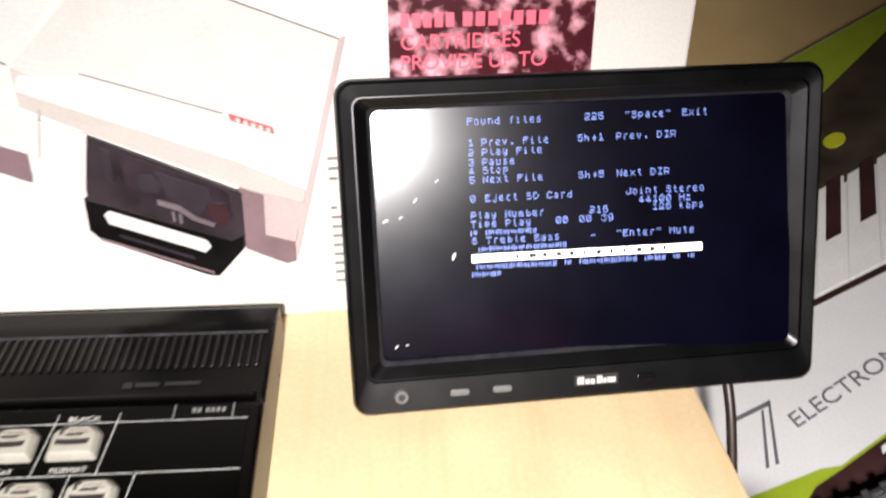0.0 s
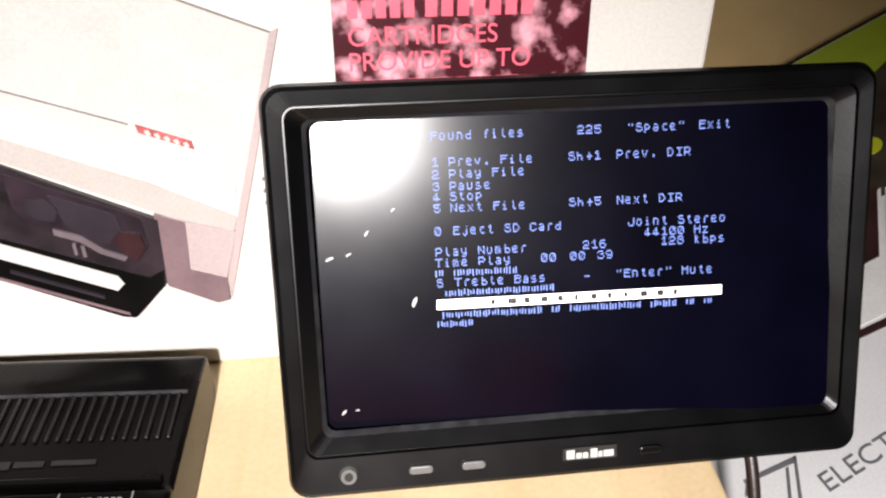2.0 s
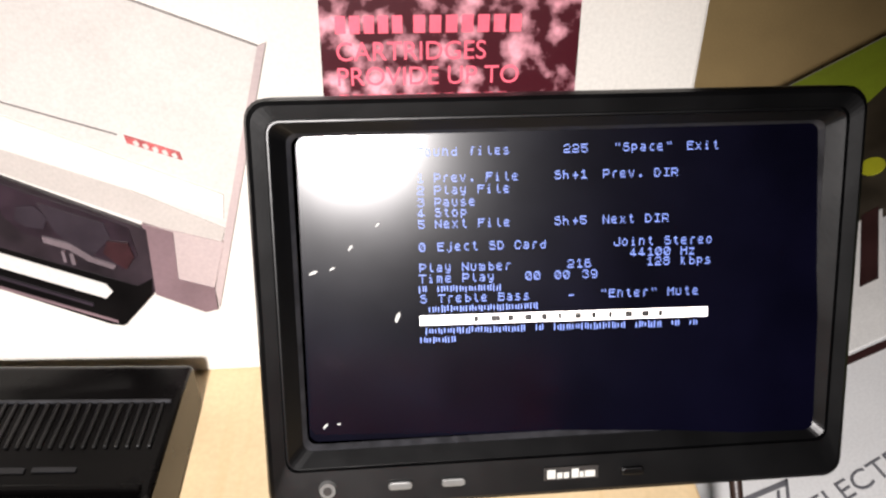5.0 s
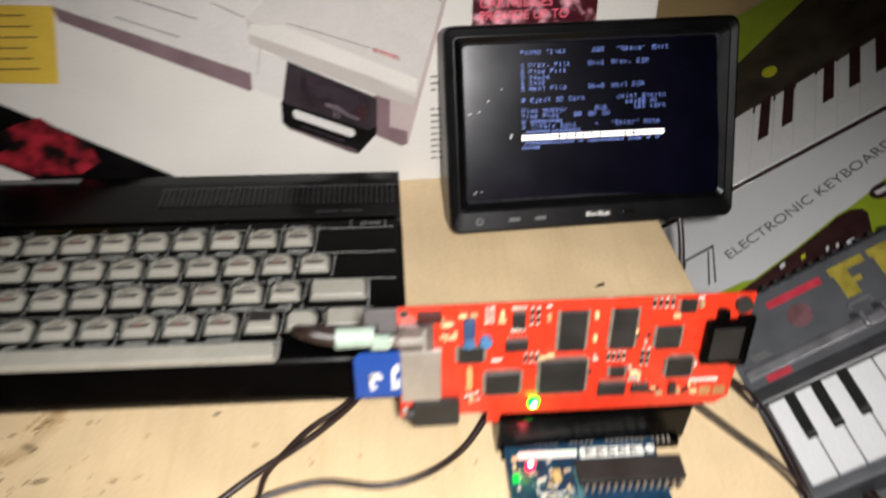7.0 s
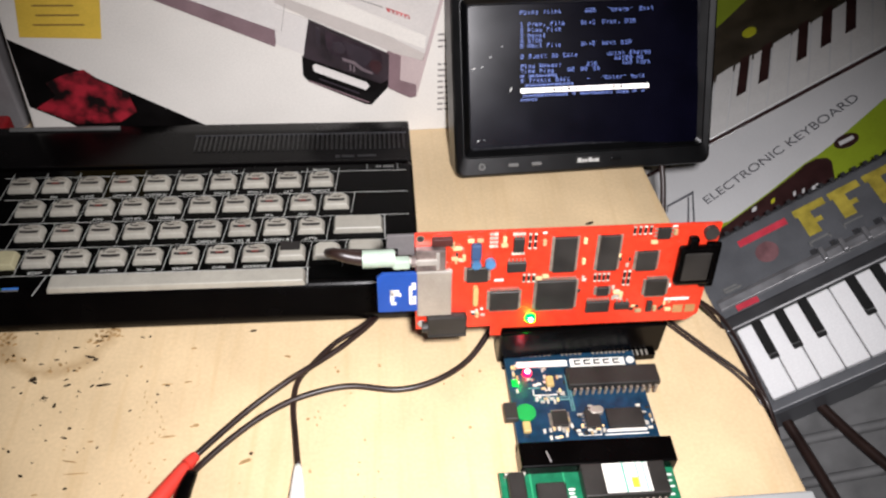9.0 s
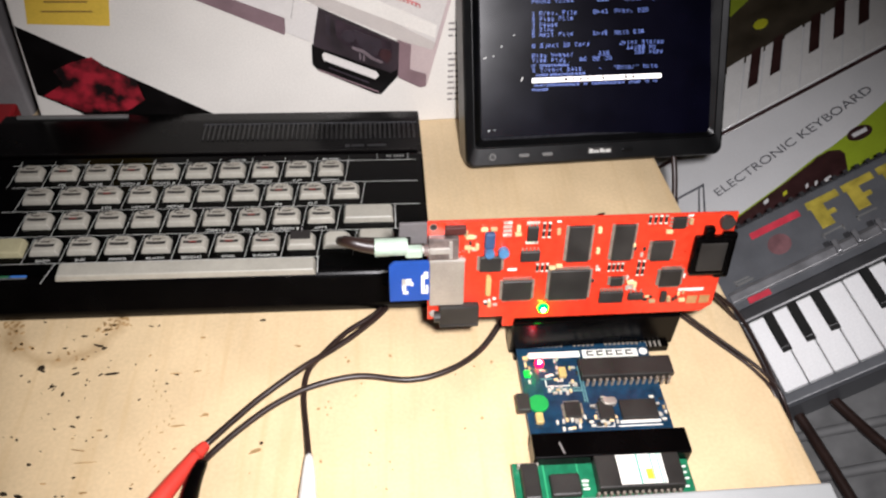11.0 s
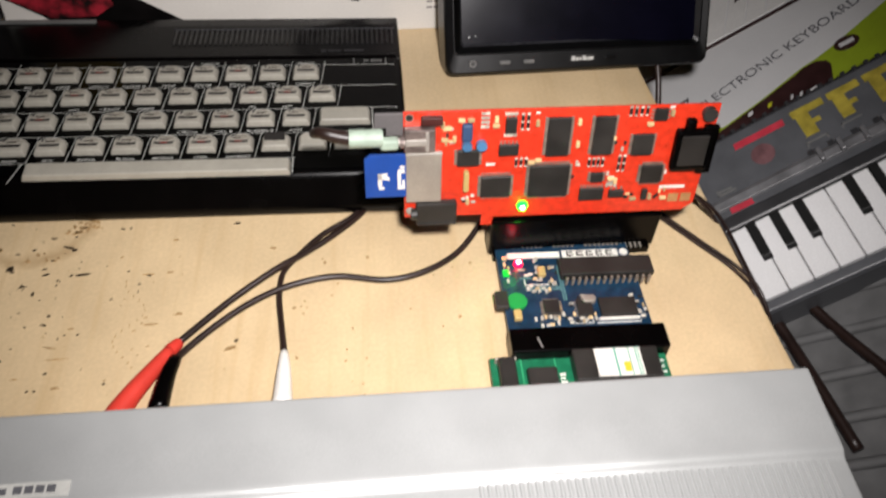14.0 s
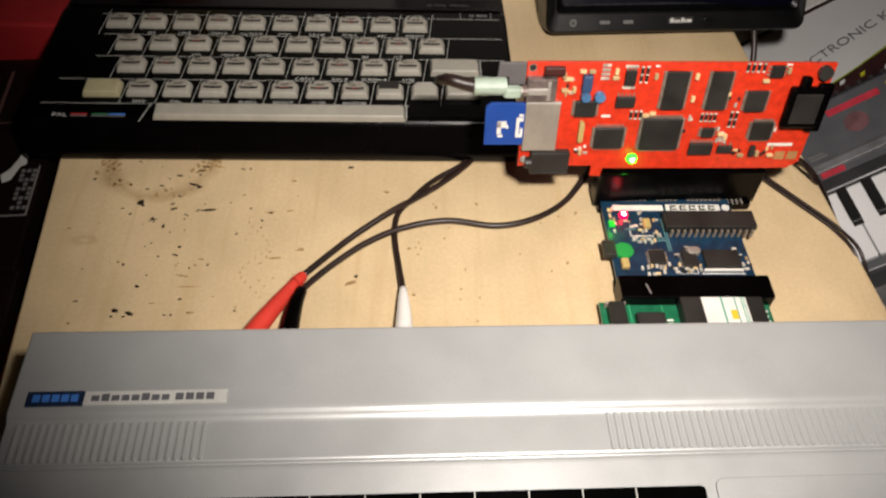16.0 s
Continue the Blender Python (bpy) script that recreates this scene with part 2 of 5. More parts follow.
def text_bm(body, size, x, y, z, width=None, turn=0.0, depth=0.002, flip=False):
    """Flat raised lettering, its left end on the baseline at (x, y), in the plane of local x and y."""
    curve = bpy.data.curves.new("lettering", "FONT")
    curve.body, curve.size, curve.extrude = body, size, depth
    ob = bpy.data.objects.new("lettering", curve)
    scene.collection.objects.link(ob)
    mesh = bpy.data.meshes.new_from_object(ob.evaluated_get(bpy.context.evaluated_depsgraph_get()))
    bm = bmesh.new()
    bm.from_mesh(mesh)
    bpy.data.objects.remove(ob)
    bpy.data.curves.remove(curve)
    bpy.data.meshes.remove(mesh)
    if width and bm.verts:
        low, high = min(v.co.x for v in bm.verts), max(v.co.x for v in bm.verts)
        bmesh.ops.transform(bm, matrix=Matrix.Diagonal((width / (high - low), 1, 1, 1)) @ Matrix.Translation((-low, 0, 0)), verts=bm.verts[:])
    bmesh.ops.transform(bm, matrix=Matrix.Translation((x, y, z)) @ Matrix.Rotation(radians(turn), 4, "Z"), verts=bm.verts[:])
    return bm


def bars_bm(bars, z, thick=0.003):
    """Flat bars (x0, x1, y0, y1)."""
    bm = bmesh.new()
    for x0, x1, y0, y1 in bars:
        bmesh.ops.create_cube(bm, size=1, matrix=Matrix.Translation(((x0 + x1) / 2, (y0 + y1) / 2, z)) @ Matrix.Diagonal((x1 - x0, y1 - y0, thick, 1)))
    return bm


def turned(bm, m):
    bmesh.ops.transform(bm, matrix=m, verts=bm.verts[:])
    return bm


def shift(bm, x=0, y=0, z=0, rx=0, ry=0, rz=0):
    return turned(bm, pose(x, y, z, rx, ry, rz))


def joined(*many):
    bm = bmesh.new()
    for one in many:
        mesh = bpy.data.meshes.new("piece")
        one.to_mesh(mesh)
        one.free()
        bm.from_mesh(mesh)
        bpy.data.meshes.remove(mesh)
    return bm


def mesh_of(name, bm, mat, smooth=False):
    mesh = bpy.data.meshes.new(name)
    bmesh.ops.scale(bm, vec=(U, U, U), verts=bm.verts[:])
    bm.to_mesh(mesh)
    bm.free()
    mesh.materials.append(mat)
    if smooth:
        for p in mesh.polygons:
            p.use_smooth = True
    return mesh


def part(name, bm, mat, parent, label="", smooth=False):
    ob = new(name, mesh_of(name, bm, mat, smooth))
    ob.parent = parent
    if label:
        ob["label"] = label
    return ob


def piece(name, mesh, parent, m):
    """One of several alike pieces that share a mesh; the pose is in decimetres."""
    ob = new(name, mesh)
    ob.parent = parent
    ob.matrix_local = Matrix.Translation(m.translation * (U - 1)) @ m
    return ob


def thing(name, m, label, category, group="", kind=""):
    ob = new(name)
    ob.empty_display_size = 0.01
    ob.matrix_world = Matrix.Translation(m.translation * (U - 1)) @ m
    return tagged(ob, label, category, group, kind)


def lone(name, bm, mat, label, category="", kind="", smooth=False, group=""):
    return tagged(new(name, mesh_of(name, bm, mat, smooth)), label, category, group, kind)


# ---- setting ----
def desk_outline():
    return [(-1.86, 3.35), (-1.60, 0.60), (-1.18, -4.0), (3.02, -4.0), (2.74, -0.70), (2.535, 1.70), (2.40, 3.35)]


lone("floor", box_bm(-20, 20, -22, 9, -7.6, -7.4), M_FLOOR, "dark worn floor under the desk", kind="structure")
lone("wall_back", box_bm(-20, 20, 5.2, 5.6, -7.4, 17), M_WALL, "tan painted wall behind the boxes", kind="structure")
lone("wall_front", box_bm(-20, 20, -22.4, -22, -7.4, 17), M_DARKWALL, "plain wall of a dark room", kind="structure")
lone("wall_left", box_bm(-20.4, -20, -22, 5.2, -7.4, 17), M_DARKWALL, "plain wall of a dark room", kind="structure")
lone("wall_right", box_bm(20, 20.4, -22, 5.2, -7.4, 17), M_DARKWALL, "plain wall of a dark room", kind="structure")
lone("ceiling", box_bm(-20, 20, -22, 5.2, 17, 17.4), M_DARKWALL, "plain ceiling of a dark room", kind="structure")

desk = thing("desk", pose(0, 0, 0), "pale wood-laminate desk top with scratches and stains", "desk")
part("tabletop", prism_bm(desk_outline(), -0.18, 0.0, 0.012), M_DESK, desk)
for x, y in ((-1.3, 3.0), (2.2, 3.0), (-0.9, -3.8), (2.7, -3.8)):
    part("leg", box_bm(x - 0.2, x + 0.2, y - 0.2, y + 0.2, -7.4, -0.18, 0.02), M_DESK, desk)

# ---- black computer ----
PANEL_TILT = 1.6
tc = thing("home_computer", pose(-0.40, 0.42, 0, 0, 0, 0.6), "black plastic home computer with white keys on the desk", "computer")
TCW = 1.345
BODY = [(-0.025, 0.02), (-0.035, 0.07), (0.045, 0.235), (0.07, 0.25), (1.035, 0.264), (1.05, 0.250), (1.45, 0.225), (1.56, 0.205), (1.58, 0.18), (1.58, 0.02), (1.55, 0.0), (0.03, 0.0)]
part("case", profile_bm(BODY, -TCW, TCW, 0.014), M_BLACK, tc)


def panel_part(name, bm, mat, parent, label=""):
    """Flat things in panel coordinates (x, y, height over the panel)."""
    return part(name, shift(bm, 0, 0.07, 0.25, 0.83), mat, parent, label)


panel = panel_part("key_panel", prism_bm(rounded(-1.30, 1.30, 0.01, 0.955, 0.02), 0.0, 0.005), M_PANEL, tc)
# white keys: rows from the back to the front, as (first centre, count, y)
PITCH = 0.1945
ROWS_OF_KEYS = ((-1.371, 10, 1.288), (-1.275, 10, 1.086), (-1.22, 9, 0.884), (-1.127, 9, 0.682))


def key_bm(w, d, h, inset, chamfer):
    """A moulded keycap: a chamfered skirt, a smaller top and a lip along the front."""
    bm = bmesh.new()
    rings = []
    for z, s, back in ((0.0, 0.0, 0.0), (h * 0.5, 0.003, 0.003), (h, inset, inset)):
        x, y0, y1 = w / 2 - s, -d / 2 + s * 0.5, d / 2 - back
        c = chamfer
        rings.append([bm.verts.new((px, py, z)) for px, py in ((-x, y0), (x, y0), (x, y1 - c), (x - c, y1), (-x + c, y1), (-x, y1 - c))])
    for one, two in zip(rings, rings[1:]):
        for s in range(6):
            bm.faces.new((one[s], one[(s + 1) % 6], two[(s + 1) % 6], two[s]))
    bm.faces.new(rings[-1])
    bm.faces.new(rings[0][::-1])
    bmesh.ops.bevel(bm, geom=bm.edges[:], offset=0.004, segments=1, affect="EDGES")
    return bm


KEY_MESH = mesh_of("key", key_bm(0.154, 0.120, 0.040, 0.015, 0.024), M_KEY)
# Shade in the crease between key top and front, drawn as a dark line.
CREASE_LINE = [(-0.052, -0.003), (-0.049, -0.021), (-0.015, -0.025), (0.015, -0.025), (0.049, -0.021), (0.052, -0.003), (0.02, -0.005), (-0.02, -0.005)]
# These legend meshes join the painted crease shade with printed characters.
SLOT_MESH = mesh_of("legend", joined(prism_bm(CREASE_LINE, 0.0, 0.001), bars_bm([(-0.025, 0.025, 0.012, 0.018), (-0.045, -0.035, 0.014, 0.041), (-0.035, -0.024, 0.033, 0.041)], 0.0)), M_INK)
SLOT2_MESH = mesh_of("legend", joined(prism_bm(CREASE_LINE, 0.0, 0.001), bars_bm([(-0.030, 0.010, 0.012, 0.018), (-0.038, -0.012, 0.034, 0.041), (-0.040, -0.031, 0.018, 0.041)], 0.0)), M_INK)
SMALL_PRINT = [(-0.020 + 0.012 * k, -0.012 + 0.012 * k, 0.006, 0.011) for k in range(4)] + [(-0.016 + 0.014 * k, -0.006 + 0.014 * k, 0.028, 0.033) for k in range(4)] + [(0.012, 0.044, 0.018, 0.022)]
PRINT_MESH = mesh_of("legend", bars_bm(SMALL_PRINT, 0.0, 0.001), material("faded_key_print", (0.14, 0.11, 0.085), 0.5))
RED_MESH = mesh_of("print", prism_bm([(-0.022, -0.007), (-0.018, -0.017), (0.02, -0.017), (0.018, -0.007)], 0.001, 0.002), M_KEYRED)


def put_key(x, y, mesh=None, slot=None):
    px, py = x - (-0.40), y - 0.42 - 0.07
    m = Matrix.Translation((0, 0.07, 0.25)) @ pose(0, 0, 0, 0.83) @ Matrix.Translation((px, py + 0.012, 0.005))
    k = piece("key", mesh or KEY_MESH, tc, m)
    if slot:
        piece("legend", slot, k, Matrix.Translation((0, 0.0, 0.0405)))
        piece("legend", PRINT_MESH, k, Matrix.Translation((0, 0.0, 0.0405)))
        if random.random() < 0.4:
            piece("legend", RED_MESH, k, Matrix.Translation((0, 0.0, 0.0405)))
    return k


for row, (x0, count, y) in enumerate(ROWS_OF_KEYS):
    for k in range(count):
        slot = SLOT2_MESH if random.random() < 0.5 else SLOT_MESH
        if row == 3 and k in (7, 8):
            slot = None
        put_key(x0 + PITCH * k, y, None, slot)
WIDE_MESH = mesh_of("key", key_bm(0.285, 0.125, 0.042, 0.012, 0.014), M_KEY)
put_key(0.605, 0.886, WIDE_MESH)
CAPS_MESH = mesh_of("key", key_bm(0.20, 0.125, 0.042, 0.012, 0.014), M_KEYGOLD)
put_key(-1.335, 0.678, CAPS_MESH)
RSHIFT_MESH = mesh_of("key", key_bm(0.20, 0.125, 0.042, 0.012, 0.014), M_KEY)
put_key(0.645, 0.688, RSHIFT_MESH)
SPACE_MESH = mesh_of("key", key_bm(1.345, 0.108, 0.042, 0.012, 0.010), M_KEY)
put_key(-0.352, 0.492, SPACE_MESH)
# a dark cap on the symbol key
m_sym = Matrix.Translation((0, 0.07, 0.25)) @ pose(0, 0, 0, 0.83) @ Matrix.Translation((0.229 + 0.40, 0.682 - 0.49 + 0.025, 0.044))
piece("legend", mesh_of("legend", box_bm(-0.055, 0.055, -0.025, 0.04, -0.003, 0.003), M_INK), tc, m_sym)

# fine white lines round the keys
lines = []
ys = [1.386, 1.190, 0.988, 0.786, 0.584]
ends = [(-1.50, 1.28), (-1.45, 1.28), (-1.45, 1.28), (-1.60, 1.16), (-1.65, 0.72)]
for y, (xa, xb) in zip(ys, ends):
    lines.append((xa + 0.40, xb + 0.02, y - 0.49 - 0.0012, y - 0.49 + 0.0012))
line_bms = [bars_bm(lines, 0.0055, 0.001)]
for row, (x0, count, y) in enumerate(ROWS_OF_KEYS):
    for k in range(count + 1):
        cx = x0 + PITCH * (k - 0.5) + 0.40
        low, high = y - 0.49 - 0.096, y - 0.49 + (0.10 if row else 0.135)
        slant = 0.012
        line_bms.append(prism_bm([(cx - slant - 0.0012, low), (cx - slant + 0.0012, low), (cx + slant + 0.0012, high), (cx + slant - 0.0012, high)], 0.005, 0.006))
line_bms.append(prism_bm([(-0.70, -0.05), (-0.696, -0.05), (-0.657, 0.094), (-0.661, 0.094)], 0.005, 0.006))
line_bms.append(prism_bm([(0.725, -0.02), (0.729, -0.02), (0.729, 0.094), (0.725, 0.094)], 0.005, 0.006))
line_bms.append(bars_bm([(1.155, 1.159, 0.30, 0.498)], 0.0055, 0.001))
panel_part("line_print", joined(*line_bms), M_WHITEINK, tc, "fine white printed lines between the keys")
LEGENDS = ((0, ("", "FN", "LINE", "OPEN #", "CLOSE #", "MOVE", "ERASE", "POINT", "CAT", "FORMAT")), (1, ("", "", "ATN", "VERIFY", "MERGE", "", "", "IN", "OUT")),
           (2, ("", "", "", "", "", "CIRCLE", "VAL $", "SCREEN $", "ATTR")), (3, ("BEEP", "INK", "PAPER", "FLASH", "BRIGHT", "OVER", "INVERSE")))
for row, words in LEGENDS:
    x0, count, y = ROWS_OF_KEYS[row]
    for k, word in enumerate(words):
        if word:
            w = 0.018 * len(word)
            panel_part("legend", text_bm(word, 0.027, x0 + PITCH * k + 0.40 - w / 2, y - 0.49 - 0.087, 0.005, w, depth=0.0006), M_WHITEINK, tc, "small white printed key word")
for word, k in (("WHITE", 6.1), ("BLACK", 9.0)):
    panel_part("legend", text_bm(word, 0.027, -1.371 + PITCH * k + 0.40 - 0.05, 0.905, 0.005, 0.1, depth=0.0006), M_WHITEINK, tc)
panel_part("legend", text_bm("PAL", 0.04, -1.16, -0.012, 0.005, 0.075, depth=0.0006), M_WHITEINK, tc)
for x, mat in ((-1.065, M_REDINK), (-0.955, M_GREENINK), (-0.865, M_BLUEINK)):
    panel_part("colour_bar", bars_bm([(x, x + 0.085, 0.000, 0.013)], 0.0055, 0.001), mat, tc)
    panel_part("bar_print", bars_bm([(x, x + 0.085, -0.012, -0.003)], 0.0055, 0.001), M_SILVERINK, tc)
panel_part("badge", bars_bm([(1.118 + 0.017 * k, 1.130 + 0.017 * k, 0.922, 0.942) for k in (0, 1, 2.6, 3.6, 4.6, 5.6)] + [(1.058, 1.063, 0.898, 0.958), (1.248, 1.253, 0.898, 0.958)], 0.0065, 0.001), M_SILVERINK, tc, "worn silver model marking as bars")
part("deck_mark", bars_bm([(0.86, 0.89, 1.125, 1.15), (0.90, 0.98, 1.13, 1.148), (1.0, 1.12, 1.133, 1.148)], 0.2475, 0.004), material("worn_dark_emblem", (0.008, 0.008, 0.009), 0.35, vary=0.5, scale=120), tc)
part("rear_strip", shift(box_bm(-1.25, -0.55, 1.50, 1.525, 0.205, 0.225, 0.004), 0, 0, 0.008), M_SILVERINK, tc, "dull metal strip along the back edge")
# cooling slots of the rear deck
RIB_MESH = mesh_of("vent_rib", box_bm(-0.006, 0.006, 0, 0.172, 0, 0.016, 0.003, 1), material("worn_black_rib", (0.0028, 0.0028, 0.0028), 0.3, vary=0.5, scale=90))
for k in range(44):
    piece("vent_rib", RIB_MESH, tc, Matrix.Translation((1.30 - 0.031 * k, 1.215, 0.233)) @ pose(0, 0, 0, -3.6))
part("deck_ridge", box_bm(-TCW + 0.03, TCW - 0.03, 1.062, 1.087, 0.243, 0.262, 0.006), M_BLACK, tc)
part("vent_edge", box_bm(-0.05, 1.322, 1.388, 1.398, 0.225, 0.238, 0.003), M_LIP, tc, "thin grey rear edge of the cooling slots")
for x in (-1.15, 1.15):
    for y in (0.15, 1.5):
        part("foot", shift(round_bm(0.06, -0.0, 0.012), x, y, -0.0), M_RUBBER, tc)

# ---- small monitor ----
mon = thing("monitor", pose(1.233, 1.56, 0.085, 60.8, 0, 4.0), "small black car-type flat monitor leaning back, its screen full of text", "monitor")


def frame_bm(out, hole, z0, z1):
    """A flat ring between two outlines of the same number of corners."""
    bm = bmesh.new()
    a = [bm.verts.new((x, y, z1)) for x, y in out]
    b = [bm.verts.new((x, y, z0)) for x, y in hole]
    n = len(out)
    for k in range(n):
        bm.faces.new((a[k], a[(k + 1) % n], b[(k + 1) % n], b[k]))
    bmesh.ops.recalc_face_normals(bm, faces=bm.faces[:])
    return bm


part("case", prism_bm(rounded(-0.012, 1.742, -0.028, 1.168, 0.06), -0.26, -0.16, 0.012), M_BEZEL, mon)


def bezel_ring(side, chin, top, r):
    """The outline of one step of the bezel, by its distance from the sides, the bottom and the top."""
    return rounded(-0.012 + side, 1.742 - side, -0.028 + chin, 1.168 - top, r)


STEPS = ((0.0, 0.0, 0.0, 0.062, -0.17), (0.002, 0.002, 0.002, 0.060, -0.012), (0.010, 0.010, 0.010, 0.054, 0.006), (0.022, 0.022, 0.022, 0.048, 0.012), (0.058, 0.125, 0.060, 0.035, 0.003), (0.060, 0.128, 0.063, 0.034, -0.010),
         (0.064, 0.132, 0.067, 0.033, -0.010), (0.066, 0.135, 0.070, 0.032, 0.0), (0.108, 0.175, 0.098, 0.028, -0.030))
rim = joined(*[frame_bm(bezel_ring(*a[:4]), bezel_ring(*b[:4]), b[4], a[4]) for a, b in zip(STEPS, STEPS[1:])])
part("bezel", rim, M_BEZEL, mon)
# The lip's specular line is painted: a grey lighter than the bezel.
part("inner_lip", joined(frame_bm(rounded(0.096, 1.634, 0.147, 1.070, 0.028), rounded(0.108, 1.622, 0.160, 1.060, 0.028), -0.048, -0.031)), M_LIP, mon, "inner edge, its highlight painted in grey")
glass = part("screen", prism_bm(rounded(0.085, 1.645, 0.13, 1.085, 0.03), -0.014, 0.0), M_SCREEN, mon, "dark glossy screen")
glass.matrix_local = Matrix.Translation(Vector((0, 0, -0.068)) * U) @ Matrix.Translation(Vector((0.87, 0.62, 0)) * U) @ pose(0, 0, 0, -2.6, -2.9, 0) @ Matrix.Translation(Vector((-0.87, -0.62, 0)) * U)
part("socket", shift(round_bm(0.027, 0.0, 0.016, 18, 0.023), 0.163, 0.045, 0.008), M_SILVERINK, mon, "small round metal socket")
part("socket_hole", shift(round_bm(0.013, 0.0, 0.004, 14), 0.163, 0.045, 0.0225), M_INK, mon)
for x in (0.374, 0.53, 1.07):
    part("button", prism_bm(rounded(x - 0.035, x + 0.035, 0.033, 0.057, 0.01), 0.01, 0.022, 0.004), M_BEZEL if x > 1 else M_SILVERINK, mon)
part("badge", joined(bars_bm([(0.80, 0.965, 0.03, 0.07)], 0.014, 0.004)), M_INK, mon)
part("badge_print", bars_bm([(0.81, 0.835, 0.036, 0.064), (0.84, 0.856, 0.036, 0.054), (0.86, 0.876, 0.036, 0.054), (0.884, 0.905, 0.036, 0.064), (0.908, 0.92, 0.036, 0.054), (0.924, 0.955, 0.036, 0.056)], 0.0175, 0.002), M_WHITEINK, mon, "pale maker's mark as bars")
part("stand", box_bm(0.5, 1.2, 0.10, 0.42, -0.72, -0.26, 0.03), M_BEZEL, mon)
# what the screen shows
TV0 = 0.45
TVW = 0.0272
SCREEN_LINES = ((1.02, ((0, "Found files"), (15.6, "225"), (21, '"Space"'), (28.8, "Exit"))), (0.945, ((0, "1"), (1.8, "Prev. File"), (14.6, "Sh+1"), (19.8, "Prev. DIR"))), (0.91, ((0, "2"), (1.8, "Play File"))),
                (0.875, ((0, "3"), (1.8, "Pause"))), (0.845, ((0, "4"), (1.8, "Stop"))), (0.812, ((0, "5"), (1.8, "Next File"), (14.6, "Sh+5"), (19.8, "Next DIR"))), (0.745, ((0, "0"), (2, "Eject SD Card"), (21, "Joint Stereo"))),
                (0.713, ((22.8, "44100 Hz"),)), (0.684, ((0, "Play Number"), (16, "216"), (24.6, "128 kbps"))), (0.652, ((0, "Time Play"), (11.4, "00"), (14.6, "00"), (17.6, "39"))), (0.592, ((0, "S"), (2, "Treble Bass"), (16, "-"), (19.6, '"Enter" Mute'))))
GLASS = 0.0005
# eight rows of eight picture elements for each character, a byte a row
GLYPHS = dict(zip('"+-.01234568', ("0024240000000000", "000008083E080800", "000000003E000000", "0000000000181800", "003C464A52623C00", "0018280808083E00", "003C42023C407E00", "003C420C02423C00", "00081828487E0800", "007E407C02423C00", "003C407C42423C00", "003C423C42423C00")))
GLYPHS.update(zip("9BCDEFHIJMNPRST", ("003C42423E023C00", "007C427C42427C00", "003C424040423C00", "0078444242447800", "007E407C40407E00", "007E407C40404000", "0042427E42424200", "003E080808083E00", "0002020242423C00", "0042665A42424200", "004262524A464200", "007C42427C404000", "007C42427C444200", "003C403C02423C00", "00FE101010101000")))
GLYPHS.update(zip("abcdefhijklmnop", ("000038043C443C00", "0020203C22223C00", "00001C2020201C00", "0004043C44443C00", "0000384478403C00", "000C101810101000", "0040407844444400", "0010003010103800", "0004000404042418", "0020283030282400", "0010101010100C00", "0000685454545400", "0000784444444400", "0000384444443800", "0000784444784040")))
GLYPHS.update(zip("rstuvxyz", ("00001C2020202000", "0000384038047800", "0010381010100C00", "0000444444443800", "0000444428281000", "0000442810284400", "00004444443C0438", "00007C0810207C00")))


def screen_word(word, x, y, cell, height):
    """Lit picture elements of one word, with thin dark gaps between them."""
    bars = []
    for place, letter in enumerate(word):
        rows = GLYPHS.get(letter, "0" * 16)
        for row in range(8):
            byte = int(rows[2 * row:2 * row + 2], 16)
            for column in range(8):
                if byte & (128 >> column):
                    left, top = x + cell * (place + column / 8), y + height * (1 - row / 8)
                    bars.append((left, left + cell / 8 * 0.86, top - height / 8 * 0.86, top))
    return bars


for v, words in SCREEN_LINES:
    lit = [bar for c, word in words for bar in screen_word(word, TV0 + TVW * c, v - 0.032, TVW * 0.92, 0.034)]
    tagged(part("text_line", bars_bm(lit, GLASS + 0.001, 0.0016), M_GLOW, glass, "glowing blue-white text"), kind="stuff")
dots = []
for v, c0, c1 in ((0.622, 0, 9), (0.563, 0, 13), (0.497, 0.6, 30.5), (0.470, 0, 4)):
    c = c0
    while c < c1:
        if random.random() < 0.85:
            x = TV0 + TVW * c
            dots += [(x + TVW * q / 5, x + TVW * q / 5 + 0.0035, v - 0.028 + 0.006 * random.random(), v - 0.012 + 0.006 * random.random()) for q in (0, 2, 3.4)]
        c += 1
tagged(part("text_line", bars_bm(dots, GLASS + 0.001, 0.0016), M_GLOW, glass, "unreadable glowing text"), kind="stuff")
part("highlight_bar", bars_bm([(TV0, TV0 + 0.858, 0.498, 0.527)], GLASS + 0.001, 0.0016), M_BAR, glass, "bright white selection bar")
part("highlight_mark", bars_bm([(TV0 + 0.16 + 0.05 * k, TV0 + 0.16 + 0.05 * k + 0.01 + 0.018 * random.random(), 0.504, 0.522) for k in range(12)], GLASS + 0.0022, 0.001), M_INK, glass)
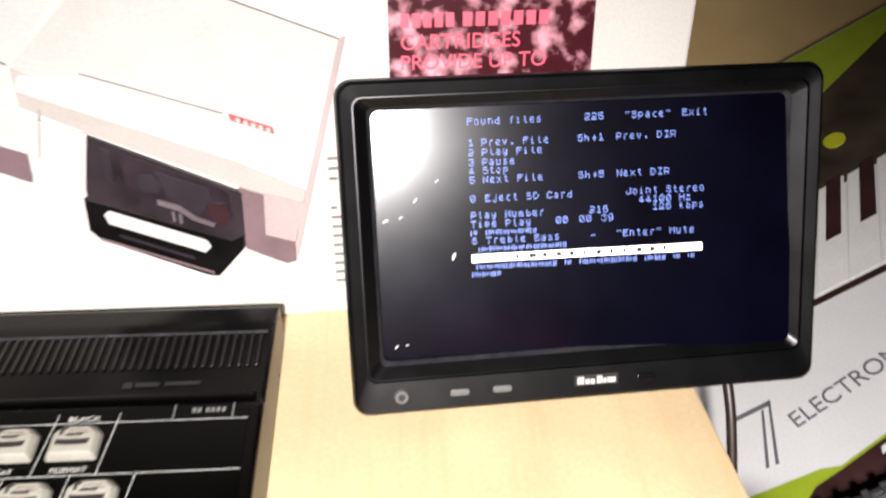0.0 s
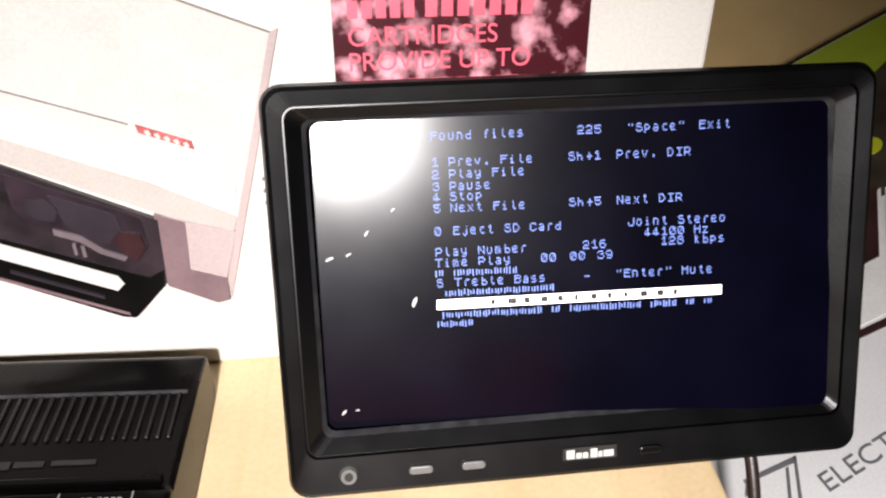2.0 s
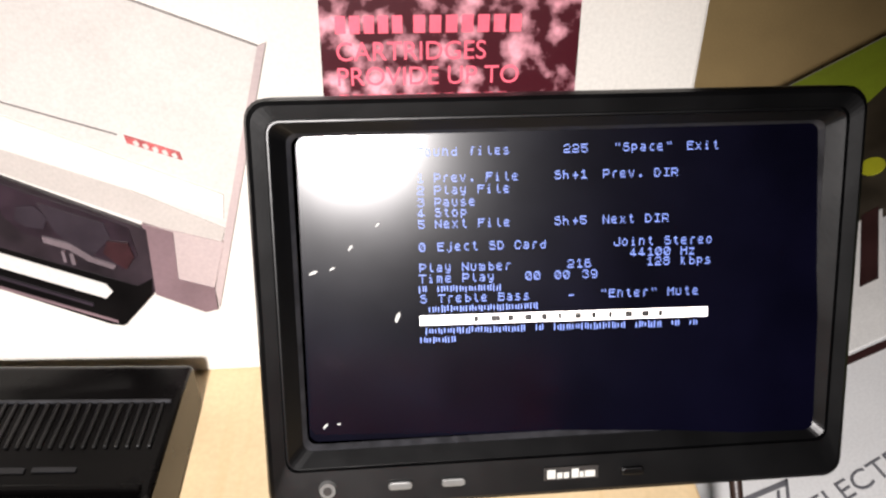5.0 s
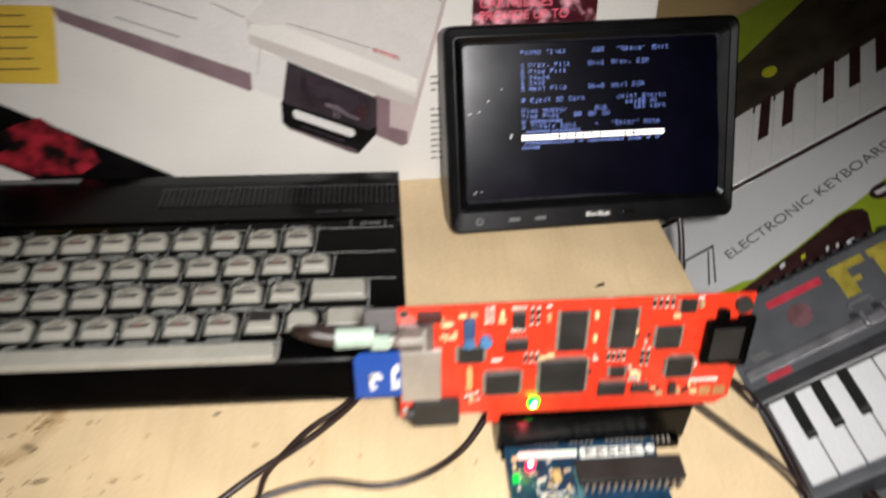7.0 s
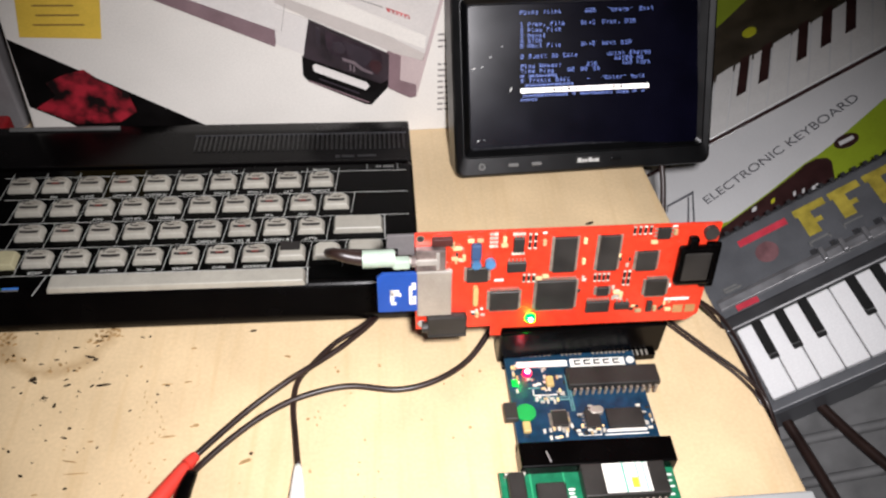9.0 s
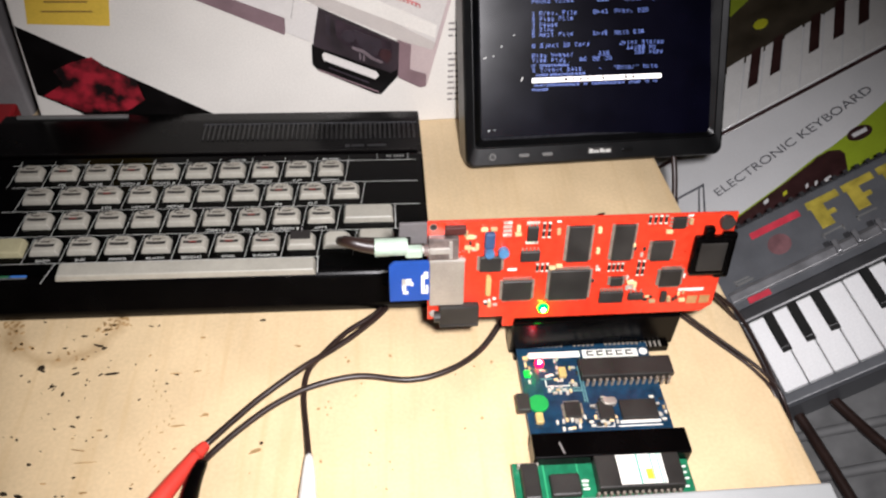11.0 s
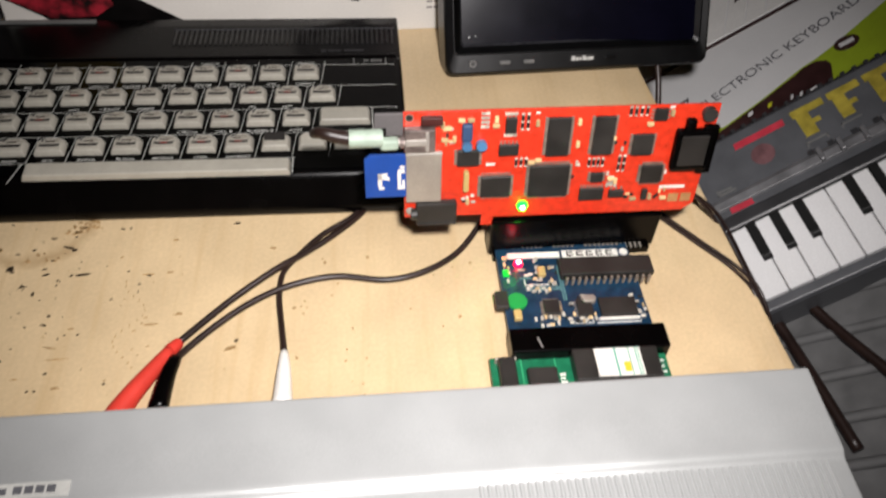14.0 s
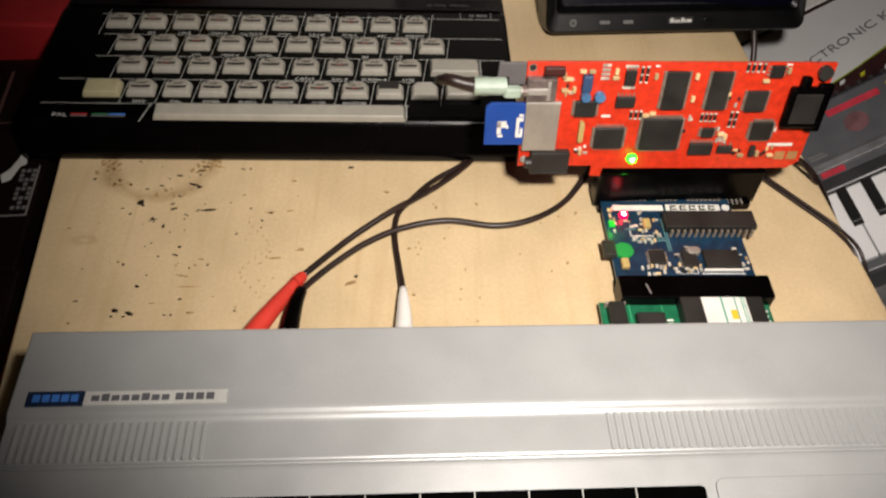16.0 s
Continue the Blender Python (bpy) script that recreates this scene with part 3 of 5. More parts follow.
# Small bright reflections on the glass, painted as pale flakes.
for u, v, a, s in ((0.335, 0.80, 40, 0.009), (0.255, 0.735, 50, 0.011), (0.145, 0.665, 20, 0.014), (0.20, 0.675, 25, 0.010), (0.385, 0.525, 65, 0.018), (0.16, 0.20, 45, 0.011), (0.20, 0.205, 10, 0.007)):
    part("glint_mark", shift(prism_bm([(-s, -s * 0.25), (s * 0.4, -s * 0.3), (s, 0), (s * 0.3, s * 0.35), (-s * 0.7, s * 0.2)], 0, 0.002), u, v, GLASS, 0, 0, a), M_WHITEINK, glass, "pale flake painted as a glint on the glass")

# ---- white carton behind ----
M_YELLOW = material("yellow_sticker", (0.62, 0.42, 0.05), 0.5, vary=0.06)
M_TAN_INK = material("brown_print", (0.22, 0.13, 0.03), 0.5)
M_WEDGE = material("black_print", (0.003, 0.0025, 0.0025), 0.35, vary=0.4, ior=1.25)
M_DARKRED = material("dark_red_photo", (0.03, 0.002, 0.003), 0.45, vary=0.9, scale=75, bump=0.0, second=(0.30, 0.010, 0.022))
for mark, place in zip(M_DARKRED.node_tree.nodes["Color Ramp"].color_ramp.elements, (0.40, 0.62)):
    mark.position = place
M_DRAW1 = material("pale_grey_print", (0.53, 0.50, 0.47), 0.45, vary=0.04)
M_DRAW2 = material("mid_grey_print", (0.44, 0.40, 0.37), 0.45, vary=0.05)
M_DRAW3 = material("mauve_print", (0.17, 0.11, 0.12), 0.45, vary=0.15)
M_DRAW4 = material("dark_photo_print", (0.011, 0.007, 0.009), 0.4, vary=0.7, scale=60, second=(0.030, 0.019, 0.025))
M_DRAW5 = material("warm_grey_print", (0.42, 0.34, 0.33), 0.45, vary=0.12, scale=18)
M_DRAW6 = material("photo_glint_print", (0.022, 0.015, 0.021), 0.4, vary=0.4)
M_DRAW4B = material("plum_photo_print", (0.016, 0.008, 0.013), 0.4, vary=0.6, scale=90)
M_DRAW7 = material("pale_photo_print", (0.13, 0.10, 0.11), 0.4, vary=0.3)
M_PLUMRED = material("dim_red_print", (0.028, 0.008, 0.010), 0.4, vary=0.5, scale=90)
M_LIGHT = material("light_print", (0.58, 0.55, 0.52), 0.45, vary=0.03)
M_POSTER = material("crimson_photo", (0.16, 0.006, 0.022), 0.4, vary=0.7, scale=120, bump=0.0, second=(0.80, 0.36, 0.42), fine=1400)
for mark, place in zip(M_POSTER.node_tree.nodes["Color Ramp"].color_ramp.elements, (0.47, 0.68)):
    mark.position = place
M_PINK = material("pink_print", (0.9, 0.14, 0.2), 0.4)
M_LINE = material("grey_line_print", (0.2, 0.18, 0.17), 0.5)
carton = thing("white_carton", pose(1.0, 2.155, 0, 81, 0, 4.0), "large white product carton with printed pictures standing behind", "box")
part("carton_body", profile_bm([(0.0, 0.0), (2.5, 0.0), (2.5, -0.80), (0.127, -0.80)], -2.56, 1.512, 0.012), M_CARTON, carton)


def printed(name, outline, mat, level=1, parent=carton, label=""):
    return part(name, prism_bm(outline, -0.002, 0.0035 * level), mat, parent, label)


printed("yellow_sticker", [(-2.47, 0.80), (-1.99, 0.77), (-1.91, 1.21), (-2.40, 1.24)], M_YELLOW, 2, label="yellow sticker with brown writing")
for k in range(6):
    part("writing_line", shift(bars_bm([(-0.15 + 0.02 * (k % 2), 0.15 - 0.03 * (k % 3), 0.06 * k, 0.06 * k + 0.010)], 0.008), -2.22 + 0.01 * k, 0.865, 0, 0, 0, -2), M_TAN_INK, carton)
printed("black_wedge", [(-2.55, 0.79), (-2.54, 0.33), (-2.32, 0.20), (-2.2, 0.10), (-1.40, 0.10)], M_WEDGE, 1)
printed("red_photo", [(-2.40, 0.49), (-2.28, 0.54), (-2.15, 0.57), (-2.05, 0.48), (-1.91, 0.40), (-1.88, 0.26), (-2.0, 0.19), (-2.27, 0.19), (-2.50, 0.32), (-2.36, 0.40)], M_DARKRED, 2, label="dark red photo on the carton")
# the printed machine
machine = [("pale_deck", [(-2.2, 1.54), (-1.90, 1.20), (-0.90, 0.75), (-0.84, 0.95), (-0.88, 1.12), (-0.55, 1.54)], M_LIGHT, 1), ("front_bar", [(-1.92, 1.21), (-1.90, 1.13), (-0.93, 0.67), (-0.89, 0.77)], M_DRAW3, 2), ("machine_top", [(-0.90, 1.10), (-0.61, 1.38), (-0.16, 1.31), (0.21, 1.16), (0.07, 0.63), (0.05, 0.56)], M_DRAW1, 2),
           ("machine_side", [(0.21, 1.16), (0.235, 1.17), (-0.005, 0.275), (-0.01, 0.35), (0.04, 0.54)], M_DRAW5, 3), ("machine_lip", [(-0.90, 1.10), (0.05, 0.58), (0.03, 0.52), (-0.19, 0.61), (-0.68, 0.845), (-0.90, 0.96)], M_DRAW2, 3), ("side_block", [(-0.91, 0.93), (-0.70, 0.85), (-0.73, 0.60), (-0.92, 0.69)], M_LIGHT, 3),
           ("end_block", [(-0.20, 0.61), (0.04, 0.53), (-0.01, 0.36), (-0.20, 0.43)], M_DRAW5, 4), ("end_shadow", [(-0.20, 0.61), (-0.11, 0.575), (-0.12, 0.40), (-0.20, 0.43)], M_DRAW3, 5), ("end_foot", [(-0.20, 0.43), (-0.01, 0.36), (-0.01, 0.275), (-0.05, 0.265), (-0.20, 0.345)], M_DRAW3, 5), ("cartridge", [(-0.70, 0.845), (-0.19, 0.59), (-0.20, 0.36), (-0.32, 0.235), (-0.36, 0.245), (-0.73, 0.43), (-0.76, 0.47), (-0.745, 0.64)], M_DRAW4, 6), ("cartridge_grip", [(-0.76, 0.60), (-0.25, 0.385), (-0.20, 0.41), (-0.21, 0.35), (-0.32, 0.232), (-0.36, 0.24), (-0.73, 0.425), (-0.765, 0.47)], M_WEDGE, 7), ("cartridge_edge", [(-0.73, 0.437), (-0.335, 0.255), (-0.335, 0.245), (-0.73, 0.425)], M_DRAW3, 8)]
for name, outline, mat, level in machine:
    printed(name, outline, mat, level)
printed("grip_slot", [(-0.70, 0.535), (-0.68, 0.55), (-0.345, 0.40), (-0.33, 0.37), (-0.355, 0.345), (-0.69, 0.495)], M_LIGHT, 8)
printed("machine_edge", [(-0.88, 1.075), (-0.70, 1.055), (0.06, 0.70), (0.05, 0.615), (-0.90, 1.02)], M_CARTON, 4)
for k in range(5):
    x = -0.178 + 0.026 * k
    printed("mark_gap", [(x, 0.885 - 0.41 * (x + 0.178)), (x + 0.012, 0.889 - 0.41 * (x + 0.178)), (x + 0.019, 0.874 - 0.41 * (x + 0.178)), (x + 0.008, 0.870 - 0.41 * (x + 0.178))], M_DRAW1, 5)
for outline, mat, level in (([(-0.60, 0.775), (-0.44, 0.70), (-0.30, 0.635), (-0.24, 0.60), (-0.23, 0.50), (-0.28, 0.45), (-0.40, 0.52), (-0.47, 0.56), (-0.56, 0.60), (-0.60, 0.66)], M_DRAW4B, 7), ([(-0.49, 0.70), (-0.31, 0.62), (-0.30, 0.57), (-0.37, 0.50), (-0.42, 0.55), (-0.46, 0.60)], M_DRAW6, 8),
                            ([(-0.55, 0.69), (-0.50, 0.69), (-0.47, 0.65), (-0.49, 0.61), (-0.54, 0.62), (-0.57, 0.65)], M_DRAW6, 8), ([(-0.50, 0.585), (-0.42, 0.555), (-0.36, 0.50), (-0.30, 0.47), (-0.31, 0.457), (-0.38, 0.49), (-0.43, 0.535), (-0.50, 0.565)], M_DRAW7, 9),
                            ([(-0.31, 0.56), (-0.25, 0.55), (-0.24, 0.50), (-0.27, 0.455), (-0.30, 0.48), (-0.33, 0.52)], M_PLUMRED, 9), ([(-0.66, 0.80), (-0.63, 0.785), (-0.64, 0.66), (-0.665, 0.67)], M_DRAW6, 8), ([(-0.455, 0.53), (-0.445, 0.53), (-0.445, 0.49), (-0.455, 0.49)], M_DRAW7, 9), ([(-0.432, 0.52), (-0.420, 0.52), (-0.420, 0.48), (-0.432, 0.48)], M_DRAW7, 9)):
    printed("photo_part", outline, mat, level)
printed("grip_print", [(-0.66, 0.447), (-0.40, 0.328), (-0.40, 0.318), (-0.66, 0.437)], M_DRAW6, 9)
printed("red_mark", [(-0.20, 0.905), (-0.195, 0.88), (-0.045, 0.82), (-0.05, 0.845)], material("worn_red_print", (0.42, 0.09, 0.09), 0.5, vary=0.5, scale=200), 4, label="small red mark on the pictured machine")
for x0, y0, x1, y1 in ((-1.72, 1.32, -1.17, 1.11), (-1.08, 1.20, -0.91, 1.11), (-0.84, 0.95, -0.88, 0.77), (-0.68, 1.07, -0.22, 0.905), (-1.6, 1.14, -1.28, 1.01), (-0.61, 1.38, -0.16, 1.31), (-0.16, 1.31, 0.21, 1.16)):
    d = Vector((y0 - y1, x1 - x0)).normalized() * 0.003
    printed("drawn_line", [(x0, y0), (x1, y1), (x1 + d.x, y1 + d.y), (x0 + d.x, y0 + d.y)], M_LINE, 4)
poster = printed("crimson_panel", [(0.385, 0.90), (1.137, 0.89), (1.115, 2.2), (0.39, 2.2)], M_POSTER, 1, label="crimson photo panel with pink lettering")
for word, x, y, w in (("CARTRIDGES", 0.43, 1.112, 0.43), ("PROVIDE UP TO", 0.43, 1.038, 0.53)):
    part("lettering", text_bm(word, 0.078, x, y, 0.005, w, depth=0.001), M_PINK, carton)
for x0, count, step, y0, y1 in ((0.43, 5, 0.040, 1.190, 1.240), (0.65, 7, 0.046, 1.190, 1.240), (0.43, 5, 0.042, 0.962, 1.010), (0.66, 7, 0.040, 0.962, 1.010)):
    for k in range(count):
        part("lettering_bar", bars_bm([(x0 + step * k, x0 + step * (k + 0.72), y0, y1)], 0.005, 0.002), M_PINK, carton, "pink letter as a plain bar")
para = []
for k in range(14):
    y = 0.70 - 0.042 * k
    if k in (3, 4):
        continue
    x = 0.14
    while x < 0.37:
        w = 0.02 + 0.04 * random.random()
        para.append((x, min(x + w, 0.38), y, y + 0.013))
        x += w + 0.012
tagged(part("paragraph", bars_bm(para, 0.003, 0.002), M_LINE, carton, "unreadable paragraph of small print"), kind="stuff")

# ---- box of an electronic keyboard, beside the desk ----
M_GREYWHITE = material("glossy_white_print", (0.56, 0.56, 0.56), 0.3, vary=0.06, scale=15, coat=0.5)
M_GREEN = material("lime_print", (0.25, 0.33, 0.02), 0.32, vary=0.08, coat=0.5)
M_BROWN = material("dark_brown_print", (0.035, 0.028, 0.02), 0.35, vary=0.5, scale=40, coat=0.4)
M_IVORY = material("printed_ivory", (0.62, 0.61, 0.59), 0.32, vary=0.04, coat=0.5)
M_BLACKKEY = material("printed_black", (0.03, 0.012, 0.012), 0.35, vary=0.4, coat=0.4)
M_GREYTEXT = material("grey_lettering", (0.10, 0.10, 0.11), 0.4)
M_LIMEDISC = material("yellow_print", (0.42, 0.42, 0.02), 0.4)
kbox = thing("keyboard_carton", pose(3.15, 2.0, -0.54, 0, -35, 0), "glossy white and lime keyboard carton tilted beside the desk", "box")
part("carton_body", box_bm(-0.85, 2.7, -1.05, 2.42, -0.42, 0.0, 0.012), M_GREYWHITE, kbox)
printed("brown_field", [(-0.6, 1.03), (0.47, 1.11), (1.65, 1.26), (2.65, 1.40), (2.65, 2.38), (1.8, 2.30), (0.78, 1.80), (-0.6, 1.25)], M_BROWN, 1, kbox, "dark photo of an instrument")
printed("green_field", [(-0.83, 1.2), (0.78, 1.80), (1.8, 2.30), (1.9, 2.40), (-0.83, 2.40)], M_GREEN, 1, kbox, "lime green field")
IVORY_MESH = mesh_of("printed_key", prism_bm([(0.004, 0.0), (0.160, 0.012), (0.44, 0.68), (0.29, 0.66)], 0, 0.006), M_IVORY)
EBONY_MESH = mesh_of("printed_key", prism_bm([(-0.042, 0.0), (0.042, 0.006), (0.212, 0.40), (0.128, 0.39)], 0.004, 0.012), M_BLACKKEY)
for k in range(-6, 13):
    x = 0.40 + 0.166 * k
    piece("printed_key", IVORY_MESH, kbox, Matrix.Translation((x, 0.515 + 0.058 * (x - 0.27), 0.001)))
for octave in (-1.23, 0.0, 1.23):
    for x in (0.62, 0.81, 1.13, 1.33, 1.53):
        if -0.5 < x + octave < 2.3:
            piece("printed_key", EBONY_MESH, kbox, Matrix.Translation((x + octave, 0.82 + 0.09 * (x + octave - 0.62), 0.001)))
printed("dark_stripe", [(-0.8, 0.44), (2.6, 0.62), (2.6, 0.585), (-0.8, 0.405)], M_BLACKKEY, 2, kbox)
printed("yellow_disc", [(0.915 + 0.06 * math.cos(a / 16 * 6.283), 1.49 + 0.06 * math.sin(a / 16 * 6.283)) for a in range(16)], M_LIMEDISC, 3, kbox)
part("lettering", text_bm("ELECTRONIC KEYBOARD", 0.12, 0.04, -0.12, 0.002, 1.30, turn=14.0, depth=0.0015), M_GREYTEXT, kbox)
part("numeral", joined(prism_bm([(-0.25, 0.05), (-0.02, 0.07), (-0.03, 0.045), (-0.245, 0.03)], -0.001, 0.004), prism_bm([(-0.03, 0.07), (-0.018, 0.07), (-0.10, -0.25), (-0.115, -0.25)], -0.001, 0.004), prism_bm([(-0.075, 0.035), (-0.063, 0.035), (-0.145, -0.25), (-0.16, -0.25)], -0.001, 0.004), prism_bm([(-0.245, 0.03), (-0.235, 0.03), (-0.255, -0.02), (-0.265, -0.02)], -0.001, 0.004)), M_GREYTEXT, kbox, "large outlined numeral seven")
printed("green_band", [(-0.83, -0.37), (-0.24, -0.35), (0.05, -0.345), (0.128, -0.365), (0.45, -0.27), (0.753, -0.16), (0.86, -0.14), (1.015, -0.087), (1.40, 0.076), (2.6, 0.35), (2.6, -0.9), (-0.83, -0.9)], M_GREEN, 1, kbox, "lime green band")
printed("black_shape", [(-0.07, -0.47), (0.0, -0.415), (0.128, -0.382), (0.45, -0.285), (0.70, -0.20), (0.753, -0.175), (0.84, -0.165), (0.905, -0.20), (0.92, -0.25), (0.88, -0.40), (0.2, -0.60), (0.05, -0.52)], M_BLACKKEY, 2, kbox)
for x, y, w, mat in ((0.315, -0.363, 0.035, M_GREYWHITE), (0.452, -0.364, 0.030, M_LIMEDISC), (0.60, -0.385, 0.02, M_GREYWHITE), (0.66, -0.395, 0.02, M_GREYWHITE), (0.737, -0.406, 0.05, M_GREYWHITE)):
    printed("printed_knob", [(x - w / 2, y - 0.02), (x + w / 2, y - 0.012), (x + w / 2 + 0.01, y + 0.018), (x - w / 2 + 0.01, y + 0.01)], mat, 4, kbox)
printed("oval", [(1.07 + 0.085 * math.cos(a / 16 * 6.283), -0.13 + 0.065 * math.sin(a / 16 * 6.283)) for a in range(16)], M_BLACKKEY, 2, kbox)
printed("oval_light", [(1.02, -0.15), (1.12, -0.145), (1.12, -0.11), (1.02, -0.115)], M_GREYWHITE, 3, kbox)

# ---- toy keyboard on top ----
M_TOY = material("dark_grey_plastic", (0.075, 0.078, 0.085), 0.38, vary=0.12, bump=0.25)
M_TOYDARK = material("charcoal_plastic", (0.025, 0.025, 0.027), 0.4, vary=0.2)
M_PKEY = material("white_piano_key", (0.72, 0.72, 0.72), 0.3, vary=0.03, scale=40)
M_BKEY = material("black_piano_key", (0.012, 0.012, 0.012), 0.3, vary=0.2)
M_TOYEDGE = material("worn_grey_plastic", (0.12, 0.12, 0.125), 0.3, vary=0.3, scale=90)
M_REDDECAL2 = material("bright_red_decal", (0.42, 0.03, 0.05), 0.4, vary=0.2, scale=150)
M_FADED = material("faded_red_decal", (0.13, 0.06, 0.065), 0.45, vary=0.3, scale=120)
M_DECAL = material("yellow_decal", (0.30, 0.24, 0.03), 0.45, vary=0.3, scale=150)
KB = Matrix(((0.8169, -0.1820, -0.5472, 3.0982), (0.0707, 0.9733, -0.2182, 0.1655), (0.5725, 0.1395, 0.8080, -0.6906), (0, 0, 0, 1)))
toy = thing("toy_keyboard", KB, "dark grey toy piano keyboard with white and black keys", "keyboard")
part("case", prism_bm([(-0.04, -0.02), (3.2, -0.02), (3.2, 1.215), (0.05, 1.215), (-0.05, 0.95), (-0.05, 0.5)], -0.36, -0.03, 0.02), M_TOY, toy)
part("control_deck", prism_bm([(0.0, 0.62), (3.18, 0.62), (3.18, 1.205), (0.07, 1.205), (-0.04, 0.95)], -0.04, 0.03, 0.015), M_TOY, toy)
part("deck_edge", box_bm(-0.03, 3.18, 0.56, 0.66, -0.04, 0.04, 0.015), M_TOYDARK, toy)
part("rear_strip", prism_bm([(0.06, 1.20), (3.2, 1.20), (3.2, 1.24), (0.10, 1.24)], -0.30, 0.0, 0.015), M_TOYDARK, toy)
TOOTH_MESH = mesh_of("grille_tooth", box_bm(0, 0.030, 1.205, 1.245, -0.02, 0.018, 0.004, 1), M_TOYDARK)
for k in range(24):
    piece("grille_tooth", TOOTH_MESH, toy, Matrix.Translation((0.14 + 0.075 * k, 0, 0)))
WKEY_MESH = mesh_of("white_key", box_bm(0.003, 0.152, 0.055, 0.56, -0.04, 0.010, 0.007, 1), M_PKEY)
BKEY_MESH = mesh_of("black_key", joined(box_bm(-0.031, 0.031, 0.315, 0.56, 0.0, 0.045, 0.010, 1), box_bm(-0.031, 0.031, 0.285, 0.33, 0.0, 0.022, 0.006, 1)), M_BKEY)
for k in range(19):
    piece("white_key", WKEY_MESH, toy, Matrix.Translation((0.052 + 0.1555 * k, 0, 0)))
    if k % 7 not in (3, 6):
        piece("black_key", BKEY_MESH, toy, Matrix.Translation((0.052 + 0.1555 * (k + 1) - 0.018, 0, 0)))
part("front_rail", box_bm(0.0, 3.2, -0.015, 0.05, -0.10, -0.012, 0.01), M_TOY, toy)
part("deck_ridge", profile_bm([(0.70, 0.02), (0.715, 0.046), (0.765, 0.052), (0.80, 0.03)], 0.03, 3.15, 0.004), M_TOYEDGE, toy, "raised grey edge of the control deck")
part("red_label", bars_bm([(0.125, 0.275, 0.662, 0.705)], 0.043, 0.004), M_REDDECAL2, toy)
for x0, x1, y0, y1 in ((0.10, 0.22, 0.815, 0.830), (0.10, 0.20, 0.840, 0.853), (0.10, 0.11, 0.815, 0.86), (0.72, 0.86, 0.875, 0.888), (0.72, 0.73, 0.85, 0.888), (0.85, 0.86, 0.85, 0.888), (0.95, 1.08, 0.885, 0.897), (0.95, 0.96, 0.86, 0.897)):
    part("print_line", bars_bm([(x0, x1, y0, y1)], 0.032, 0.003), M_SILVERINK, toy)
part("red_lettering", bars_bm([(0.335, 0.675, 1.075, 1.125)], 0.033, 0.003), M_REDDECAL2, toy, "red maker's mark as a bar")
part("red_disc", shift(round_bm(0.075, 0, 0.003, 24), 0.47, 0.96, 0.03), M_FADED, toy, "faded red disc")
for bars in ([(0.73, 0.94, 1.085, 1.14), (0.745, 0.83, 0.92, 1.085), (0.83, 0.875, 0.99, 1.025)], [(0.97, 1.17, 1.085, 1.14), (0.985, 1.065, 0.925, 1.085), (1.065, 1.11, 0.99, 1.025)], [(1.20, 1.42, 1.085, 1.14), (1.22, 1.30, 0.90, 1.085), (1.36, 1.42, 0.90, 1.085)]):
    part("yellow_letter", bars_bm(bars, 0.033, 0.003), M_DECAL, toy, "large yellow maker's letter as a plain shape")
KNOB_MESH = mesh_of("slider_knob", box_bm(-0.016, 0.016, -0.05, 0.045, 0.0, 0.05, 0.008), M_TOYEDGE)
for x in (0.755, 0.885, 1.035, 1.17):
    piece("slider_knob", KNOB_MESH, toy, Matrix.Translation((x, 0.76, 0.03)))
    part("knob_well", box_bm(x - 0.06, x - 0.02, 0.73, 0.83, 0.028, 0.036, 0.002), M_TOYDARK, toy)
# dark fabric case under both
M_CASE = material("grey_fabric", (0.10, 0.10, 0.10), 0.7, vary=0.25, scale=60, bump=0.5, fine=2500)
case = thing("fabric_bench", pose(3.15, 2.0, -0.54, 0, -35, 0), "dark grey fabric-covered bench beside the desk", "bench")
part("cushion", box_bm(-0.5, 3.4, -4.2, 2.42, -1.3, -0.43, 0.06), M_CASE, case)
FOLD_MESH = mesh_of("fold", tube_bm([(-0.45, 0, 0), (1.2, -0.05, 0.01), (3.2, 0.02, 0)], 0.035, 6, 4), M_CASE, True)
for k in range(9):
    piece("fold", FOLD_MESH, case, Matrix.Translation((0, -1.35 - 0.28 * k, -0.42)) @ pose(0, 0, 0, 0, 0, -6))
tagged(lone("bench_base", box_bm(3.0, 6.0, -1.2, 4.2, -7.4, -1.3, 0.05), M_CASE, "dark fabric-covered base of the bench", "bench base"))

# ---- red circuit board standing in its connector ----
RB = pose(0.878, 0.101, 0.288, 79.5, 0, 0.68) @ pose(0, 0, 0, 0, 0, 0.52)
board = thing("red_circuit_board", RB, "bright red circuit board standing upright, crowded with chips", "circuit board")
part("board", prism_bm([(0.02, 0.005), (0.402, 0.005), (0.402, -0.06), (0.462, -0.06), (0.462, -0.012), (1.43, -0.012), (1.485, 0.03), (1.505, 0.588), (0.02, 0.588)], -0.016, 0.0, 0.0015), M_RED_PCB, board)


